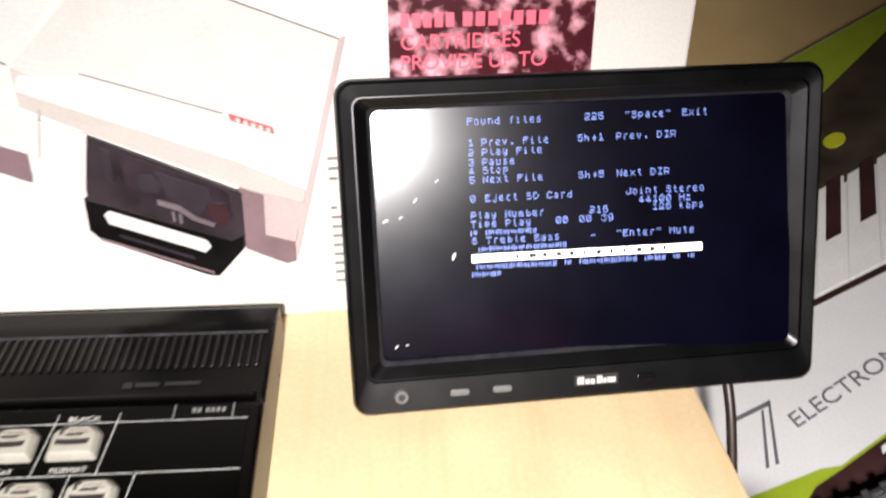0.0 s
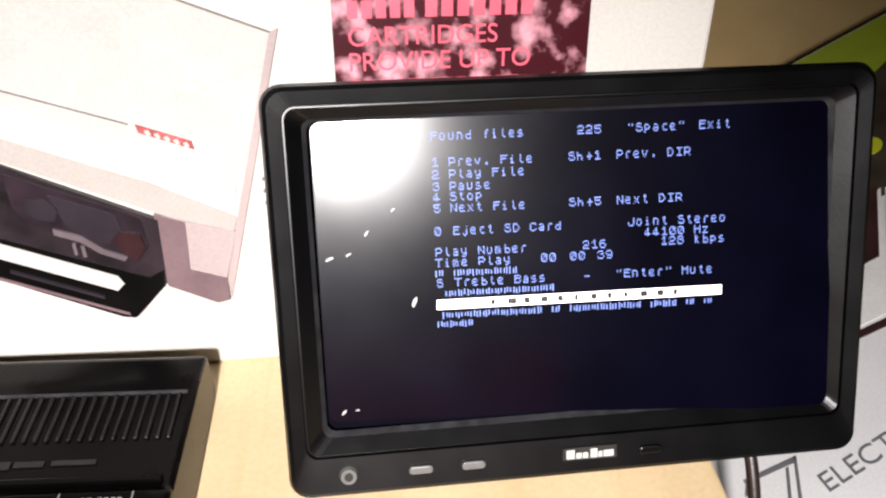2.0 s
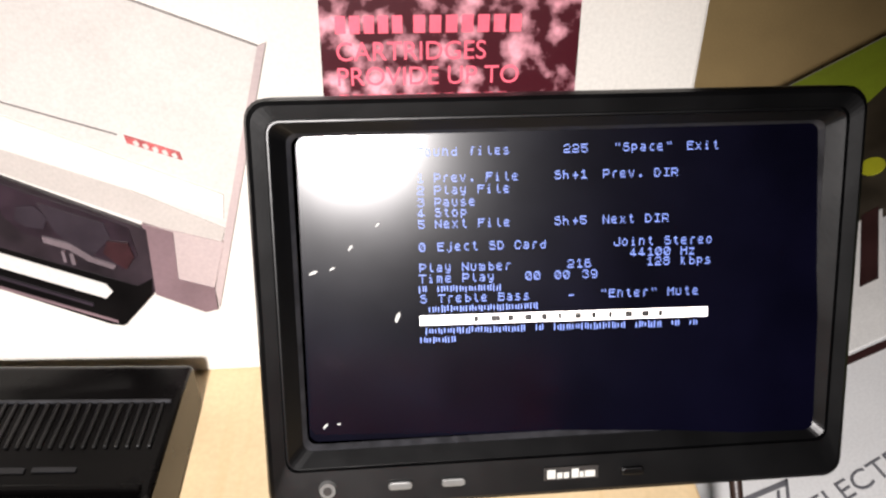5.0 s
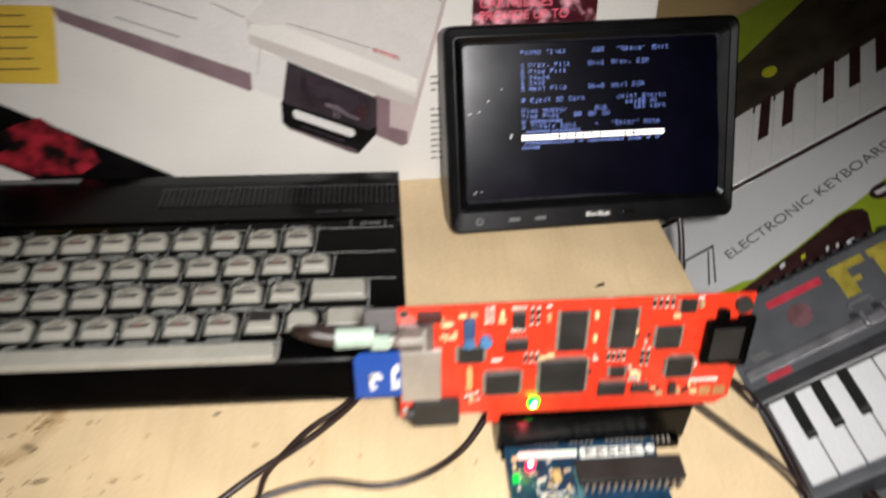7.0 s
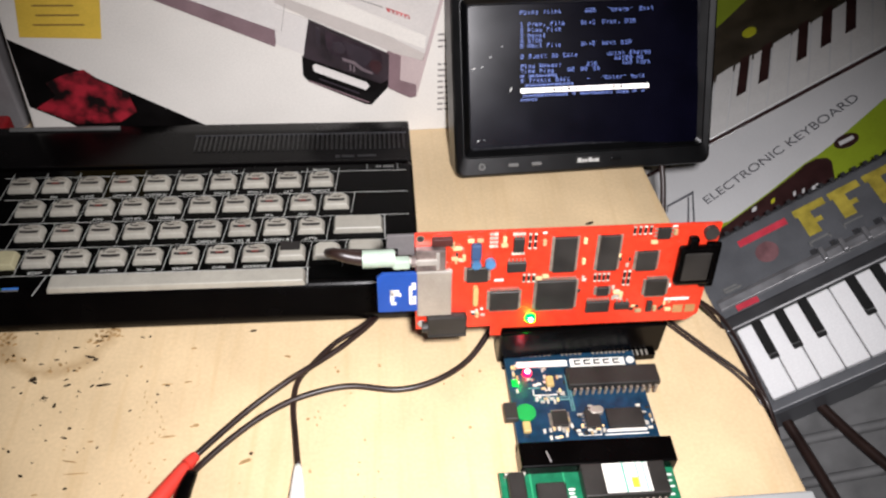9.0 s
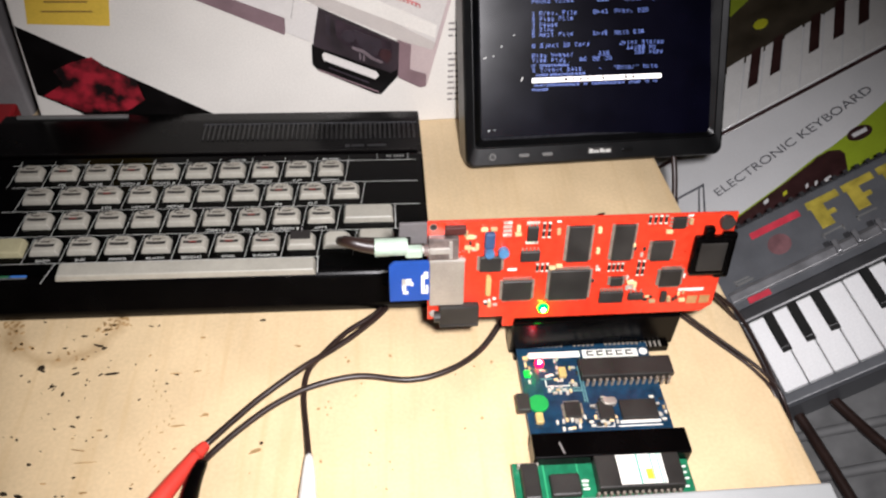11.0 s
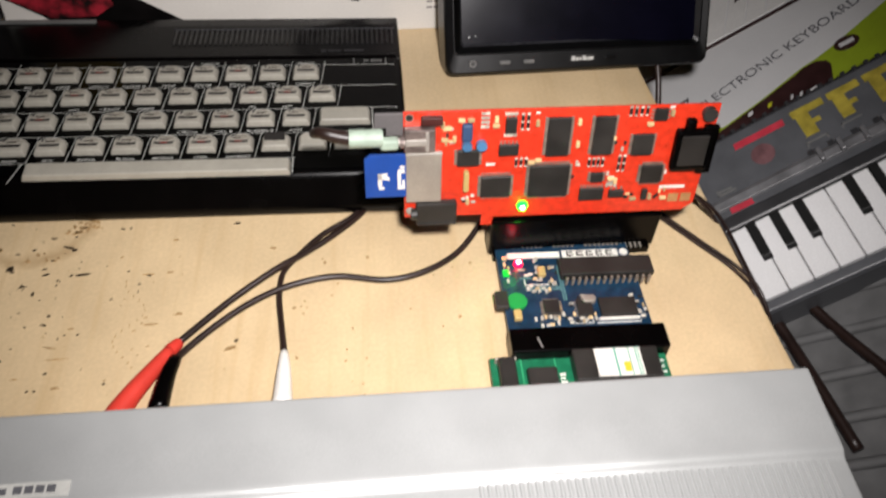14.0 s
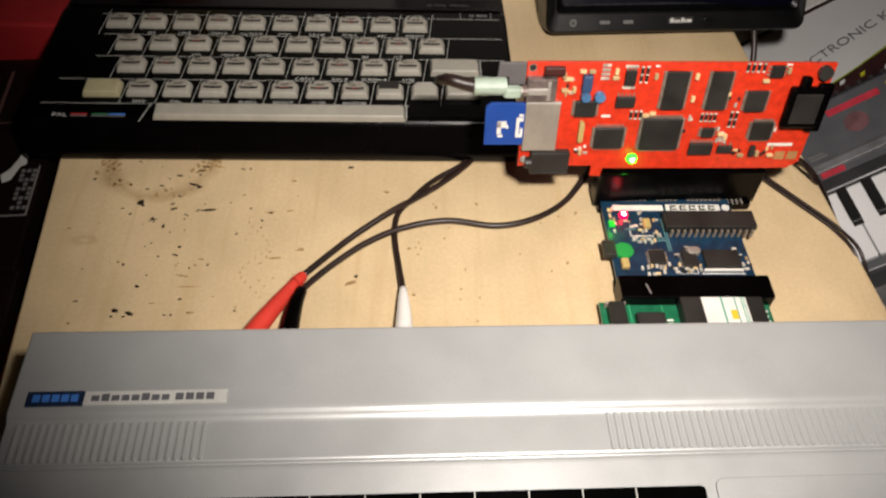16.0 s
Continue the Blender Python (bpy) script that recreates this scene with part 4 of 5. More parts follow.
def chip(parent, x0, x1, y0, y1, h=0.02, sides="lrtb", pins=8, mat=M_CHIP):
    body = part("chip", box_bm(x0, x1, y0, y1, 0.003, h, 0.003, 1), mat, parent)
    bars = []
    for s in sides:
        for k in range(pins):
            t = (k + 0.5) / pins
            if s in "tb":
                x = x0 + (x1 - x0) * t
                ya, yb = (y1, y1 + 0.014) if s == "t" else (y0 - 0.014, y0)
                bars.append((x - 0.0035, x + 0.0035, ya, yb))
            else:
                y = y0 + (y1 - y0) * t
                xa, xb = (x1, x1 + 0.014) if s == "r" else (x0 - 0.014, x0)
                bars.append((xa, xb, y - 0.003, y + 0.003))
    tagged(part("lead_edge", bars_bm(bars, 0.005, 0.010), M_DULL, body), kind="stuff")
    return body


CHIPS = ((0.622, 0.818, 0.113, 0.290, "lrtb", 18), (0.690, 0.798, 0.344, 0.548, "lr", 18), (0.911, 1.008, 0.342, 0.548, "lr", 18), (0.389, 0.534, 0.121, 0.237, "lrtb", 12), (0.271, 0.374, 0.303, 0.389, "lr", 6), (0.466, 0.560, 0.355, 0.412, "t", 5),
         (1.107, 1.206, 0.332, 0.446, "lr", 8), (1.177, 1.282, 0.172, 0.270, "lrtb", 9), (0.883, 1.003, 0.081, 0.148, "t", 8), (0.929, 0.988, 0.185, 0.238, "lr", 4), (1.031, 1.108, 0.092, 0.132, "t", 3), (0.490, 0.543, 0.475, 0.553, "tb", 3), (1.187, 1.250, 0.518, 0.580, "lr", 3), (1.20, 1.228, 0.070, 0.134, "", 1))
for x0, x1, y0, y1, sides, pins in CHIPS:
    chip(board, x0, x1, y0, y1, 0.022, sides, pins)
# passives
TAN = material("ceramic_tan", (0.62, 0.44, 0.22), 0.35, random_tint=0.4)
CREAM = material("resistor_white", (0.52, 0.48, 0.40), 0.4, random_tint=0.35)
CAP_MESH = mesh_of("capacitor", box_bm(-0.011, 0.011, -0.006, 0.006, 0, 0.01, 0.002, 1), TAN)
RES_MESH = mesh_of("resistor", joined(box_bm(-0.006, 0.006, -0.006, 0.006, 0, 0.007), bars_bm([(-0.011, -0.006, -0.006, 0.006), (0.006, 0.011, -0.006, 0.006)], 0.0035, 0.007)), CREAM)
DARK_MESH = mesh_of("resistor", box_bm(-0.010, 0.010, -0.006, 0.006, 0, 0.007, 0.001, 1), M_CHIP)
LONG_MESH = mesh_of("resistor", joined(box_bm(-0.007, 0.007, -0.016, 0.016, 0, 0.008, 0.001, 1)), M_CHIP)
TIP_MESH = mesh_of("solder_tip", box_bm(-0.007, 0.007, -0.004, 0.004, 0, 0.009, 0.001, 1), CREAM)
BLOCK_MESH = mesh_of("capacitor", box_bm(-0.020, 0.020, -0.011, 0.011, 0, 0.018, 0.003, 1), TAN)


def standing_resistor(x, y):
    """A dark resistor on end, with a pale solder tip above and below."""
    piece("resistor", LONG_MESH, board, Matrix.Translation((x, y, 0.001)))
    for end in (-0.020, 0.020):
        piece("solder_tip", TIP_MESH, board, Matrix.Translation((x, y + end, 0.001)))


for x0, step, count, y in ((1.075, 0.026, 4, 0.566), (0.912, 0.022, 4, 0.294), (1.06, 0.024, 2, 0.262), (1.06, 0.024, 2, 0.305), (0.555, 0.024, 3, 0.308), (0.570, 0.026, 2, 0.547), (0.570, 0.026, 2, 0.508)):
    for k in range(count):
        standing_resistor(x0 + step * k, y)
for x, y, turn in ((0.286, 0.545, 0), (0.33, 0.545, 0), (0.447, 0.545, 90), (0.447, 0.512, 0), (0.225, 0.505, 0), (0.21, 0.445, 0), (0.255, 0.448, 90), (0.20, 0.525, 90), (1.178, 0.498, 0), (1.275, 0.553, 90), (1.03, 0.200, 0), (1.055, 0.185, 90), (0.640, 0.520, 90), (0.838, 0.520, 90), (0.842, 0.400, 90), (0.627, 0.308, 0), (0.66, 0.318, 0), (1.315, 0.075, 0), (1.16, 0.075, 0), (1.245, 0.085, 90), (0.328, 0.095, 90)):
    piece("capacitor", BLOCK_MESH, board, Matrix.Translation((x, y, 0.001)) @ Matrix.Diagonal((0.8, 0.8, 1, 1)) @ pose(0, 0, 0, 0, 0, turn))
for x0, x1, y, count in ((0.378, 0.414, 0.575, 2), (0.378, 0.414, 0.552, 2), (0.378, 0.414, 0.529, 2), (0.378, 0.414, 0.506, 2), (0.487, 0.546, 0.570, 3), (0.487, 0.546, 0.458, 3)):
    for k in range(count):
        piece("resistor", RES_MESH, board, Matrix.Translation((x0 + (x1 - x0) * (k + 0.5) / count, y, 0.001)))
areas = ((0.19, 0.265, 0.42, 0.53, 7), (1.0, 1.10, 0.15, 0.23, 7), (1.10, 1.18, 0.06, 0.12, 4), (1.26, 1.32, 0.05, 0.14, 4), (0.30, 0.36, 0.06, 0.14, 3), (0.84, 0.88, 0.17, 0.32, 3), (1.02, 1.09, 0.36, 0.52, 4))
for x0, x1, y0, y1, count in areas:
    for k in range(count):
        mesh = random.choice((CAP_MESH, RES_MESH, RES_MESH, DARK_MESH))
        piece("capacitor" if mesh is CAP_MESH else "resistor", mesh, board, Matrix.Translation((random.uniform(x0, x1), random.uniform(y0, y1), 0.001)) @ pose(0, 0, 0, 0, 0, random.choice((0, 90))))
M_PAD = material("bare_tan_pad", (0.40, 0.20, 0.08), 0.4, vary=0.2, scale=150)
for x in (1.345, 1.410):
    part("pad", bars_bm([(x, x + 0.052, 0.045, 0.092)], 0.002, 0.004), M_PAD, board)
M_BLUECAP = material("light_blue_component", (0.06, 0.16, 0.30), 0.35, vary=0.2, scale=150)
part("blue_capacitor", shift(round_bm(0.024, 0, 0.045, 14, bevel=0.006), 0.313, 0.418, 0.0), M_BLUECAP, board, smooth=False)
part("blue_capacitor", shift(round_bm(0.026, 0, 0.040, 14, bevel=0.006), 0.382, 0.415, 0.0), M_BLUECAP, board, smooth=False)
part("tall_capacitor", box_bm(0.288, 0.338, 0.440, 0.530, 0, 0.03, 0.01), M_BLUEPART, board, "dark blue capacitor")
part("crystal", prism_bm(rounded(0.303, 0.330, 0.160, 0.275, 0.013), 0, 0.03, 0.004), M_GOLD, board)
part("card_slot", box_bm(0.028, 0.197, 0.115, 0.385, 0.0, 0.032, 0.005), M_SHIELD, board, "dull steel memory card slot")
part("audio_jack", joined(box_bm(0.022, 0.165, 0.400, 0.520, 0.0, 0.045, 0.006), shift(round_bm(0.03, 0, 0.02, 14), 0.022, 0.455, 0.03, 0, -90, 0)), material("dull_socket_metal", (0.20, 0.16, 0.145), 0.3, metal=0.5, vary=0.5, scale=150), board, "dull metal audio socket")
# Silver glint across the socket, built as a bright metal strip.
part("jack_glint", box_bm(0.025, 0.125, 0.440, 0.475, 0.045, 0.054, 0.006), M_METAL, board)
part("jack_post", box_bm(0.118, 0.135, 0.410, 0.510, 0.045, 0.052, 0.003), M_METAL, board)
# Highlight along the slot's top edge, added as a brighter bar.
part("slot_edge_glint", box_bm(0.026, 0.199, 0.376, 0.394, 0.02, 0.036, 0.004), M_METAL, board)
part("dark_socket", box_bm(0.100, 0.200, 0.530, 0.572, 0.0, 0.030, 0.005), material("dark_red_plastic", (0.05, 0.012, 0.010), 0.4, vary=0.3), board)
part("power_socket", joined(box_bm(0.075, 0.275, -0.015, 0.112, 0.0, 0.045, 0.010), box_bm(0.078, 0.272, -0.014, 0.0, 0.036, 0.050, 0.004), shift(round_bm(0.030, 0, 0.03, 16), 0.08, 0.045, 0.030, 0, -90, 0)), M_CHIP, board, "black power socket")
part("socket_pin", shift(round_bm(0.022, 0, 0.012, 12, 0.014), 0.048, 0.052, 0.012), M_METAL, board)
part("port", joined(box_bm(1.305, 1.490, 0.25, 0.475, 0.0, 0.050, 0.018), box_bm(1.345, 1.395, 0.44, 0.53, 0.0, 0.045, 0.015), box_bm(1.44, 1.515, 0.225, 0.49, 0.0, 0.035, 0.012)), M_BLACK, board, "large black plug and socket")
part("port_face", box_bm(1.330, 1.462, 0.287, 0.450, 0.050, 0.056, 0.004), M_CHIP, board)
part("round_socket", shift(round_bm(0.035, 0, 0.03, 16), 1.452, 0.545, 0), M_CHIP, board)
led = part("status_light", shift(round_bm(0.028, 0, 0.016, 14, 0.022), 0.605, 0.05, 0), material("green_led", (0.0, 0.9, 0.03), 0.5, emit=8.0), board, "lit green indicator")
part("core", shift(round_bm(0.014, 0.012, 0.026, 12, 0.009), 0.605, 0.05, 0), material("green_led_core", (0.5, 1.0, 0.5), 0.3, emit=12.0), led)
for x0, x1, y0, y1 in ((1.29, 1.42, 0.125, 0.142), (0.41, 0.455, 0.292, 0.306), (0.345, 0.36, 0.115, 0.13), (0.30, 0.318, 0.098, 0.112), (1.30, 1.31, 0.21, 0.235), (0.63, 0.65, 0.565, 0.575), (1.26, 1.285, 0.575, 0.585)):
    part("silkscreen", bars_bm([(x0, x1, y0, y1)], 0.001, 0.002), M_SILK, board)
part("corner_ring", shift(round_bm(0.020, 0, 0.002, 14), 0.047, 0.560, 0.0), M_DULL, board)
part("corner_hole", shift(round_bm(0.015, 0, 0.003, 12), 0.047, 0.560, 0.0), M_INK, board)
card = thing("memory_card", RB, "blue memory card half inserted in its slot", "memory card")
part("card_body", prism_bm([(-0.165, 0.150), (0.12, 0.150), (0.12, 0.382), (-0.14, 0.382), (-0.165, 0.36)], 0.009, 0.028, 0.002), M_SD, card)
for x0, x1, y0, y1 in ((-0.105, -0.060, 0.250, 0.285), (-0.105, -0.085, 0.215, 0.285), (-0.06, -0.05, 0.245, 0.265), (-0.100, -0.075, 0.195, 0.210), (-0.012, 0.022, 0.195, 0.215), (-0.012, 0.004, 0.215, 0.285), (0.010, 0.022, 0.215, 0.245), (-0.012, 0.022, 0.285, 0.305), (0.0, 0.022, 0.31, 0.325)):
    part("card_print", bars_bm([(x0, x1, y0, y1)], 0.030, 0.003), M_SILK, card, "white print as a bar")
plug = thing("audio_plug", RB, "pale green audio plug with black cable in the red board", "plug")
M_GREYTAG = material("grey_tag", (0.11, 0.10, 0.10), 0.45)
M_PALEPLUG = material("pale_green_plug", (0.34, 0.42, 0.34), 0.4, vary=0.12, scale=150)
part("barrel", turned(round_bm(0.043, 0, 0.155, 20, 0.040, 0.006), pose(-0.075, 0.478, 0.03, 0, -90, 0)), M_PALEPLUG, plug)
part("nose", box_bm(-0.090, -0.005, 0.425, 0.478, 0.01, 0.06, 0.012), M_PALEPLUG, plug)
part("collar", turned(round_bm(0.02, 0, 0.04, 14), pose(0.03, 0.455, 0.03, 0, -90, 0)), M_METAL, plug)
RING_MESH = mesh_of("grip_ring", turned(round_bm(0.0455, 0, 0.006, 20), pose(0, 0, 0, 0, -90, 0)), M_PALEPLUG)
for k in range(5):
    piece("grip_ring", RING_MESH, plug, Matrix.Translation((-0.165 - 0.014 * k, 0.478, 0.03)))
part("boot", tube_bm([(-0.225, 0.480, 0.03), (-0.28, 0.492, 0.03), (-0.33, 0.505, 0.025), (-0.37, 0.500, 0.0)], 0.034, 12, 5, 0.027), M_RUBBER, plug, smooth=True)
part("cable", tube_bm([(-0.36, 0.502, 0.01), (-0.385, 0.48, -0.03), (-0.36, 0.45, -0.07), (-0.1, 0.41, -0.11), (0.4, 0.40, -0.13), (0.9, 0.42, -0.13), (1.32, 0.38, -0.07)], 0.024, 8, 8, 0.018), M_RUBBER, plug, smooth=True)
part("tag", prism_bm([(-0.115, 0.505), (-0.06, 0.505), (-0.06, 0.465), (0.02, 0.465), (0.02, 0.580), (-0.11, 0.580)], -0.022, -0.006, 0.003), M_GREYTAG, plug, "small grey plastic tag")

# ---- boards lying on the desk ----
flat = thing("blue_circuit_board", pose(1.375, -0.47, 0.0, 0, 0, 0.8), "blue circuit board with a long chip, lying flat between connectors", "circuit board")
part("board", prism_bm([(0.0, 0.0), (0.71, 0.0), (0.70, 0.56), (0.0, 0.56)], 0.044, 0.060), M_BLUE_PCB, flat)
lift = Matrix.Translation((0, 0, 0.06))


def on_flat(name, bm, mat, label="", parent=None):
    return part(name, turned(bm, lift), mat, parent or flat, label)


dip = part("long_chip", turned(joined(box_bm(0.30, 0.78, 0.315, 0.43, 0.025, 0.06, 0.006), box_bm(0.31, 0.76, 0.325, 0.42, 0.0, 0.025)), lift), M_CHIP, flat, "long black socketed chip")
PIN_MESH = mesh_of("pin", box_bm(-0.007, 0.007, -0.012, 0.004, -0.03, 0.022, 0.002, 1), M_DULL)
for k in range(14):
    piece("pin", PIN_MESH, dip, Matrix.Translation((0.33 + 0.0325 * k, 0.305, 0.085)))
for x0, x1, y0, y1, sides, pins in ((0.19, 0.268, 0.11, 0.195, "lrtb", 9), (0.465, 0.65, 0.088, 0.195, "b", 18), (0.355, 0.43, 0.09, 0.19, "l", 5)):
    body = part("chip", turned(box_bm(x0, x1, y0, y1, 0.002, 0.022, 0.003, 1), lift), M_CHIP, flat)
    bars = []
    for s in sides:
        for k in range(pins):
            t = (k + 0.5) / pins
            if s in "tb":
                x = x0 + (x1 - x0) * t
                bars.append((x - 0.003, x + 0.003, y1, y1 + 0.014) if s == "t" else (x - 0.003, x + 0.003, y0 - 0.014, y0))
            else:
                y = y0 + (y1 - y0) * t
                bars.append((x1, x1 + 0.014, y - 0.003, y + 0.003) if s == "r" else (x0 - 0.014, x0, y - 0.003, y + 0.003))
    tagged(part("lead_edge", turned(bars_bm(bars, 0.003, 0.006), lift), M_DULL, body), kind="stuff")
on_flat("white_strip", bars_bm([(0.06, 0.33, 0.478, 0.515)], 0.003, 0.004), M_SILK, "white blank label strip")
on_flat("name_strip", bars_bm([(0.345, 0.64, 0.47, 0.52)], 0.003, 0.004), M_SILK)
on_flat("name_print", joined(*[shift(bars_bm([(-0.018, 0.018, -0.014, -0.006), (-0.018, 0.018, 0.008, 0.016), (-0.018, -0.010, -0.014, 0.016)], 0.0), 0.385 + 0.052 * k, 0.495, 0.006, 0, 0, 0) for k in range(5)]), M_INK, "board name as plain dark shapes")
on_flat("round_pad", shift(round_bm(0.022, 0, 0.004, 16), 0.672, 0.50, 0.0), M_SILK)
red_led = on_flat("red_light", shift(round_bm(0.024, 0, 0.014, 14, 0.02), 0.108, 0.445, 0), material("red_led", (0.9, 0.0, 0.03), 0.3, emit=9.0), "lit red indicator")
on_flat("core", shift(round_bm(0.013, 0.01, 0.02, 12, 0.008), 0.108, 0.445, 0), material("red_led_core", (1.0, 0.55, 0.6), 0.3, emit=30.0), parent=red_led)
green_led = on_flat("green_light", box_bm(0.018, 0.05, 0.36, 0.40, 0, 0.014, 0.004), material("small_green_led", (0.0, 0.5, 0.03), 0.4, emit=1.4), "lit green indicator")
on_flat("crystal_can", prism_bm(rounded(0.385, 0.455, 0.165, 0.21, 0.02), 0.0, 0.03, 0.005), M_SHIELD)
on_flat("trace_frame", bars_bm([(0.12, 0.30, 0.268, 0.276), (0.12, 0.30, 0.285, 0.290), (0.312, 0.318, 0.20, 0.42), (0.30, 0.306, 0.20, 0.42), (0.10, 0.16, 0.345, 0.352)], 0.001, 0.002), material("teal_trace", (0.10, 0.22, 0.22), 0.4), "pale teal tracks")
on_flat("chip_edge", box_bm(0.452, 0.655, 0.068, 0.080, 0.0, 0.012, 0.002), M_SILK)
on_flat("push_button", box_bm(-0.045, 0.02, 0.15, 0.25, 0.0, 0.035, 0.006), M_CHIP)
# Translucent piece lit green from within; its glow is only plain green colour.
on_flat("green_dot", shift(round_bm(0.05, 0, 0.012, 20), 0.065, 0.20, 0.0), material("green_lit_piece", (0.01, 0.26, 0.05), 0.4), "round translucent piece lit green, its glow painted")
for x, y in ((0.055, 0.11), (0.215, 0.375)):
    on_flat("yellow_capacitor", shift(box_bm(-0.02, 0.02, -0.03, 0.03, 0, 0.03, 0.008), x, y), M_GOLD)
HOLE_MESH = mesh_of("pad", round_bm(0.008, 0, 0.004, 8), M_DULL)
for k in range(26):
    if k not in (9, 10, 16, 17):
        piece("pad", HOLE_MESH, flat, Matrix.Translation((0.02 + 0.0265 * k, 0.025, 0.06)))
        piece("pad", HOLE_MESH, flat, Matrix.Translation((0.05 + 0.024 * k, 0.555, 0.06)))
for x0, x1, y0, y1, count in ((0.11, 0.30, 0.25, 0.48, 22), (0.27, 0.44, 0.06, 0.24, 16), (0.64, 0.70, 0.07, 0.3, 8), (0.02, 0.06, 0.3, 0.5, 6), (0.10, 0.3, 0.05, 0.12, 8)):
    for k in range(int(count * 1.7)):
        mesh = random.choice((CAP_MESH, RES_MESH, RES_MESH, DARK_MESH))
        piece("capacitor" if mesh is CAP_MESH else "resistor", mesh, flat, Matrix.Translation((random.uniform(x0, x1), random.uniform(y0, y1), 0.061)) @ pose(0, 0, 0, 0, 0, random.choice((0, 90))))
on_flat("outline", joined(bars_bm([(0.42, 0.424, 0.06, 0.21), (0.33, 0.424, 0.055, 0.059), (0.44, 0.66, 0.052, 0.058), (0.12, 0.27, 0.30, 0.306), (0.12, 0.126, 0.30, 0.34)], 0.001, 0.002)), M_SILK)
tall = thing("edge_connector", pose(1.335, 0.083, 0.0, 0, 0, 2.6), "tall black edge connector holding the red board", "connector")
part("housing", box_bm(0.0, 0.885, -0.01, 0.095, 0.03, 0.262, 0.008), M_BLACK, tall)
part("base_foot", box_bm(0.02, 0.86, -0.04, 0.08, 0.0, 0.05, 0.006), M_BLACK, tall)
LEAD_MESH = mesh_of("lead", box_bm(-0.005, 0.005, -0.022, 0.012, 0.050, 0.058, 0.001, 1), M_SHIELD)
for k in range(28):
    piece("lead", LEAD_MESH, tall, Matrix.Translation((0.12 + 0.0255 * k, -0.02, 0)))
low = thing("edge_connector", pose(1.365, -0.605, 0.0, 0, 0, 0.6), "low black edge connector between the blue and green boards", "connector")
part("housing", box_bm(0.0, 0.75, 0.0, 0.135, 0.0, 0.125, 0.008), M_BLACK, low)
part("scratch", shift(bars_bm([(-0.004, 0.004, -0.03, 0.03)], 0.0), 0.135, 0.05, 0.126, 0, 0, 15), M_LINE, low)
green = thing("green_circuit_board", pose(1.27, -1.20, 0.0, 0, 0, 0.6), "green circuit board with a labelled chip, half under the silver computer", "circuit board")
part("board", box_bm(0.0, 0.835, 0.0, 0.61, 0.044, 0.060), M_GREEN_PCB, green)
part("support", box_bm(0.05, 0.8, 0.05, 0.5, 0.0, 0.044), M_BLACK, green)
big = part("large_chip", box_bm(0.375, 0.775, 0.43, 0.595, 0.06, 0.13, 0.006), M_CHIP, green)
part("chip_label", box_bm(0.475, 0.69, 0.44, 0.588, 0.131, 0.134), M_SILK, big, "white label on the chip")
part("label_print", bars_bm([(0.566, 0.574, 0.44, 0.588), (0.632, 0.637, 0.44, 0.588), (0.664, 0.669, 0.44, 0.588), (0.676, 0.680, 0.44, 0.588)], 0.135, 0.003), material("teal_print", (0.05, 0.3, 0.22), 0.5), big)
part("label_mark", bars_bm([(0.60, 0.63, 0.46, 0.51)], 0.136, 0.003), material("orange_print", (0.8, 0.45, 0.03), 0.5), big)
for k in range(14):
    piece("pin", PIN_MESH, big, Matrix.Translation((0.37 + 0.029 * k, 0.42, 0.085)))
part("button_switch", box_bm(0.03, 0.11, 0.40, 0.58, 0.06, 0.12, 0.01), M_CHIP, green)
part("button_rim", box_bm(0.02, 0.12, 0.575, 0.59, 0.06, 0.10, 0.004), M_SHIELD, green)
part("switch_body", box_bm(0.16, 0.30, 0.42, 0.53, 0.06, 0.10, 0.01), M_CHIP, green)
for x0, x1, y0, y1 in ((0.315, 0.345, 0.5, 0.51), (0.315, 0.34, 0.48, 0.49), (0.315, 0.345, 0.46, 0.47), (0.785, 0.82, 0.55, 0.56), (0.79, 0.815, 0.52, 0.53), (0.785, 0.82, 0.49, 0.50), (0.79, 0.81, 0.45, 0.46)):
    part("silkscreen", bars_bm([(x0, x1, y0, y1)], 0.061, 0.002), M_SILK, green)
part("track", bars_bm([(0.14, 0.148, 0.36, 0.60), (0.30, 0.306, 0.38, 0.60)], 0.061, 0.002), material("bright_green_track", (0.03, 0.28, 0.12), 0.35), green)

# ---- silver computer in front ----
sil = thing("silver_computer", pose(-1.147, -1.02, 0.0, 0, 0, 1.35), "silver plastic home computer with a ribbed deck, seen from behind", "computer")
SILP = [(0.0, 0.02), (0.0, 0.42), (-0.02, 0.46), (-0.366, 0.455), (-0.384, 0.452), (-0.402, 0.438), (-0.415, 0.434), (-0.574, 0.432), (-0.578, 0.420), (-0.586, 0.420), (-0.590, 0.434), (-0.60, 0.435), (-1.85, 0.30), (-1.90, 0.22), (-1.90, 0.0), (-0.02, 0.0)]
part("case", profile_bm(SILP, 0.0, 3.655, 0.008), M_SILVER, sil)
SRIB_MESH = mesh_of("rib", box_bm(-0.008, 0.008, -0.566, -0.412, 0.425, 0.441, 0.004, 1), M_SILVER)
for k in range(24):
    piece("rib", SRIB_MESH, sil, Matrix.Translation((0.05 + 0.0295 * k, 0, 0)))
for k in range(46):
    piece("rib", SRIB_MESH, sil, Matrix.Translation((2.25 + 0.0295 * k, 0, 0)))
slab = Matrix.Translation((0, -0.36, 0.453)) @ pose(0, 0, 0, 1.35) @ Matrix.Translation((0, 0.36, 0))
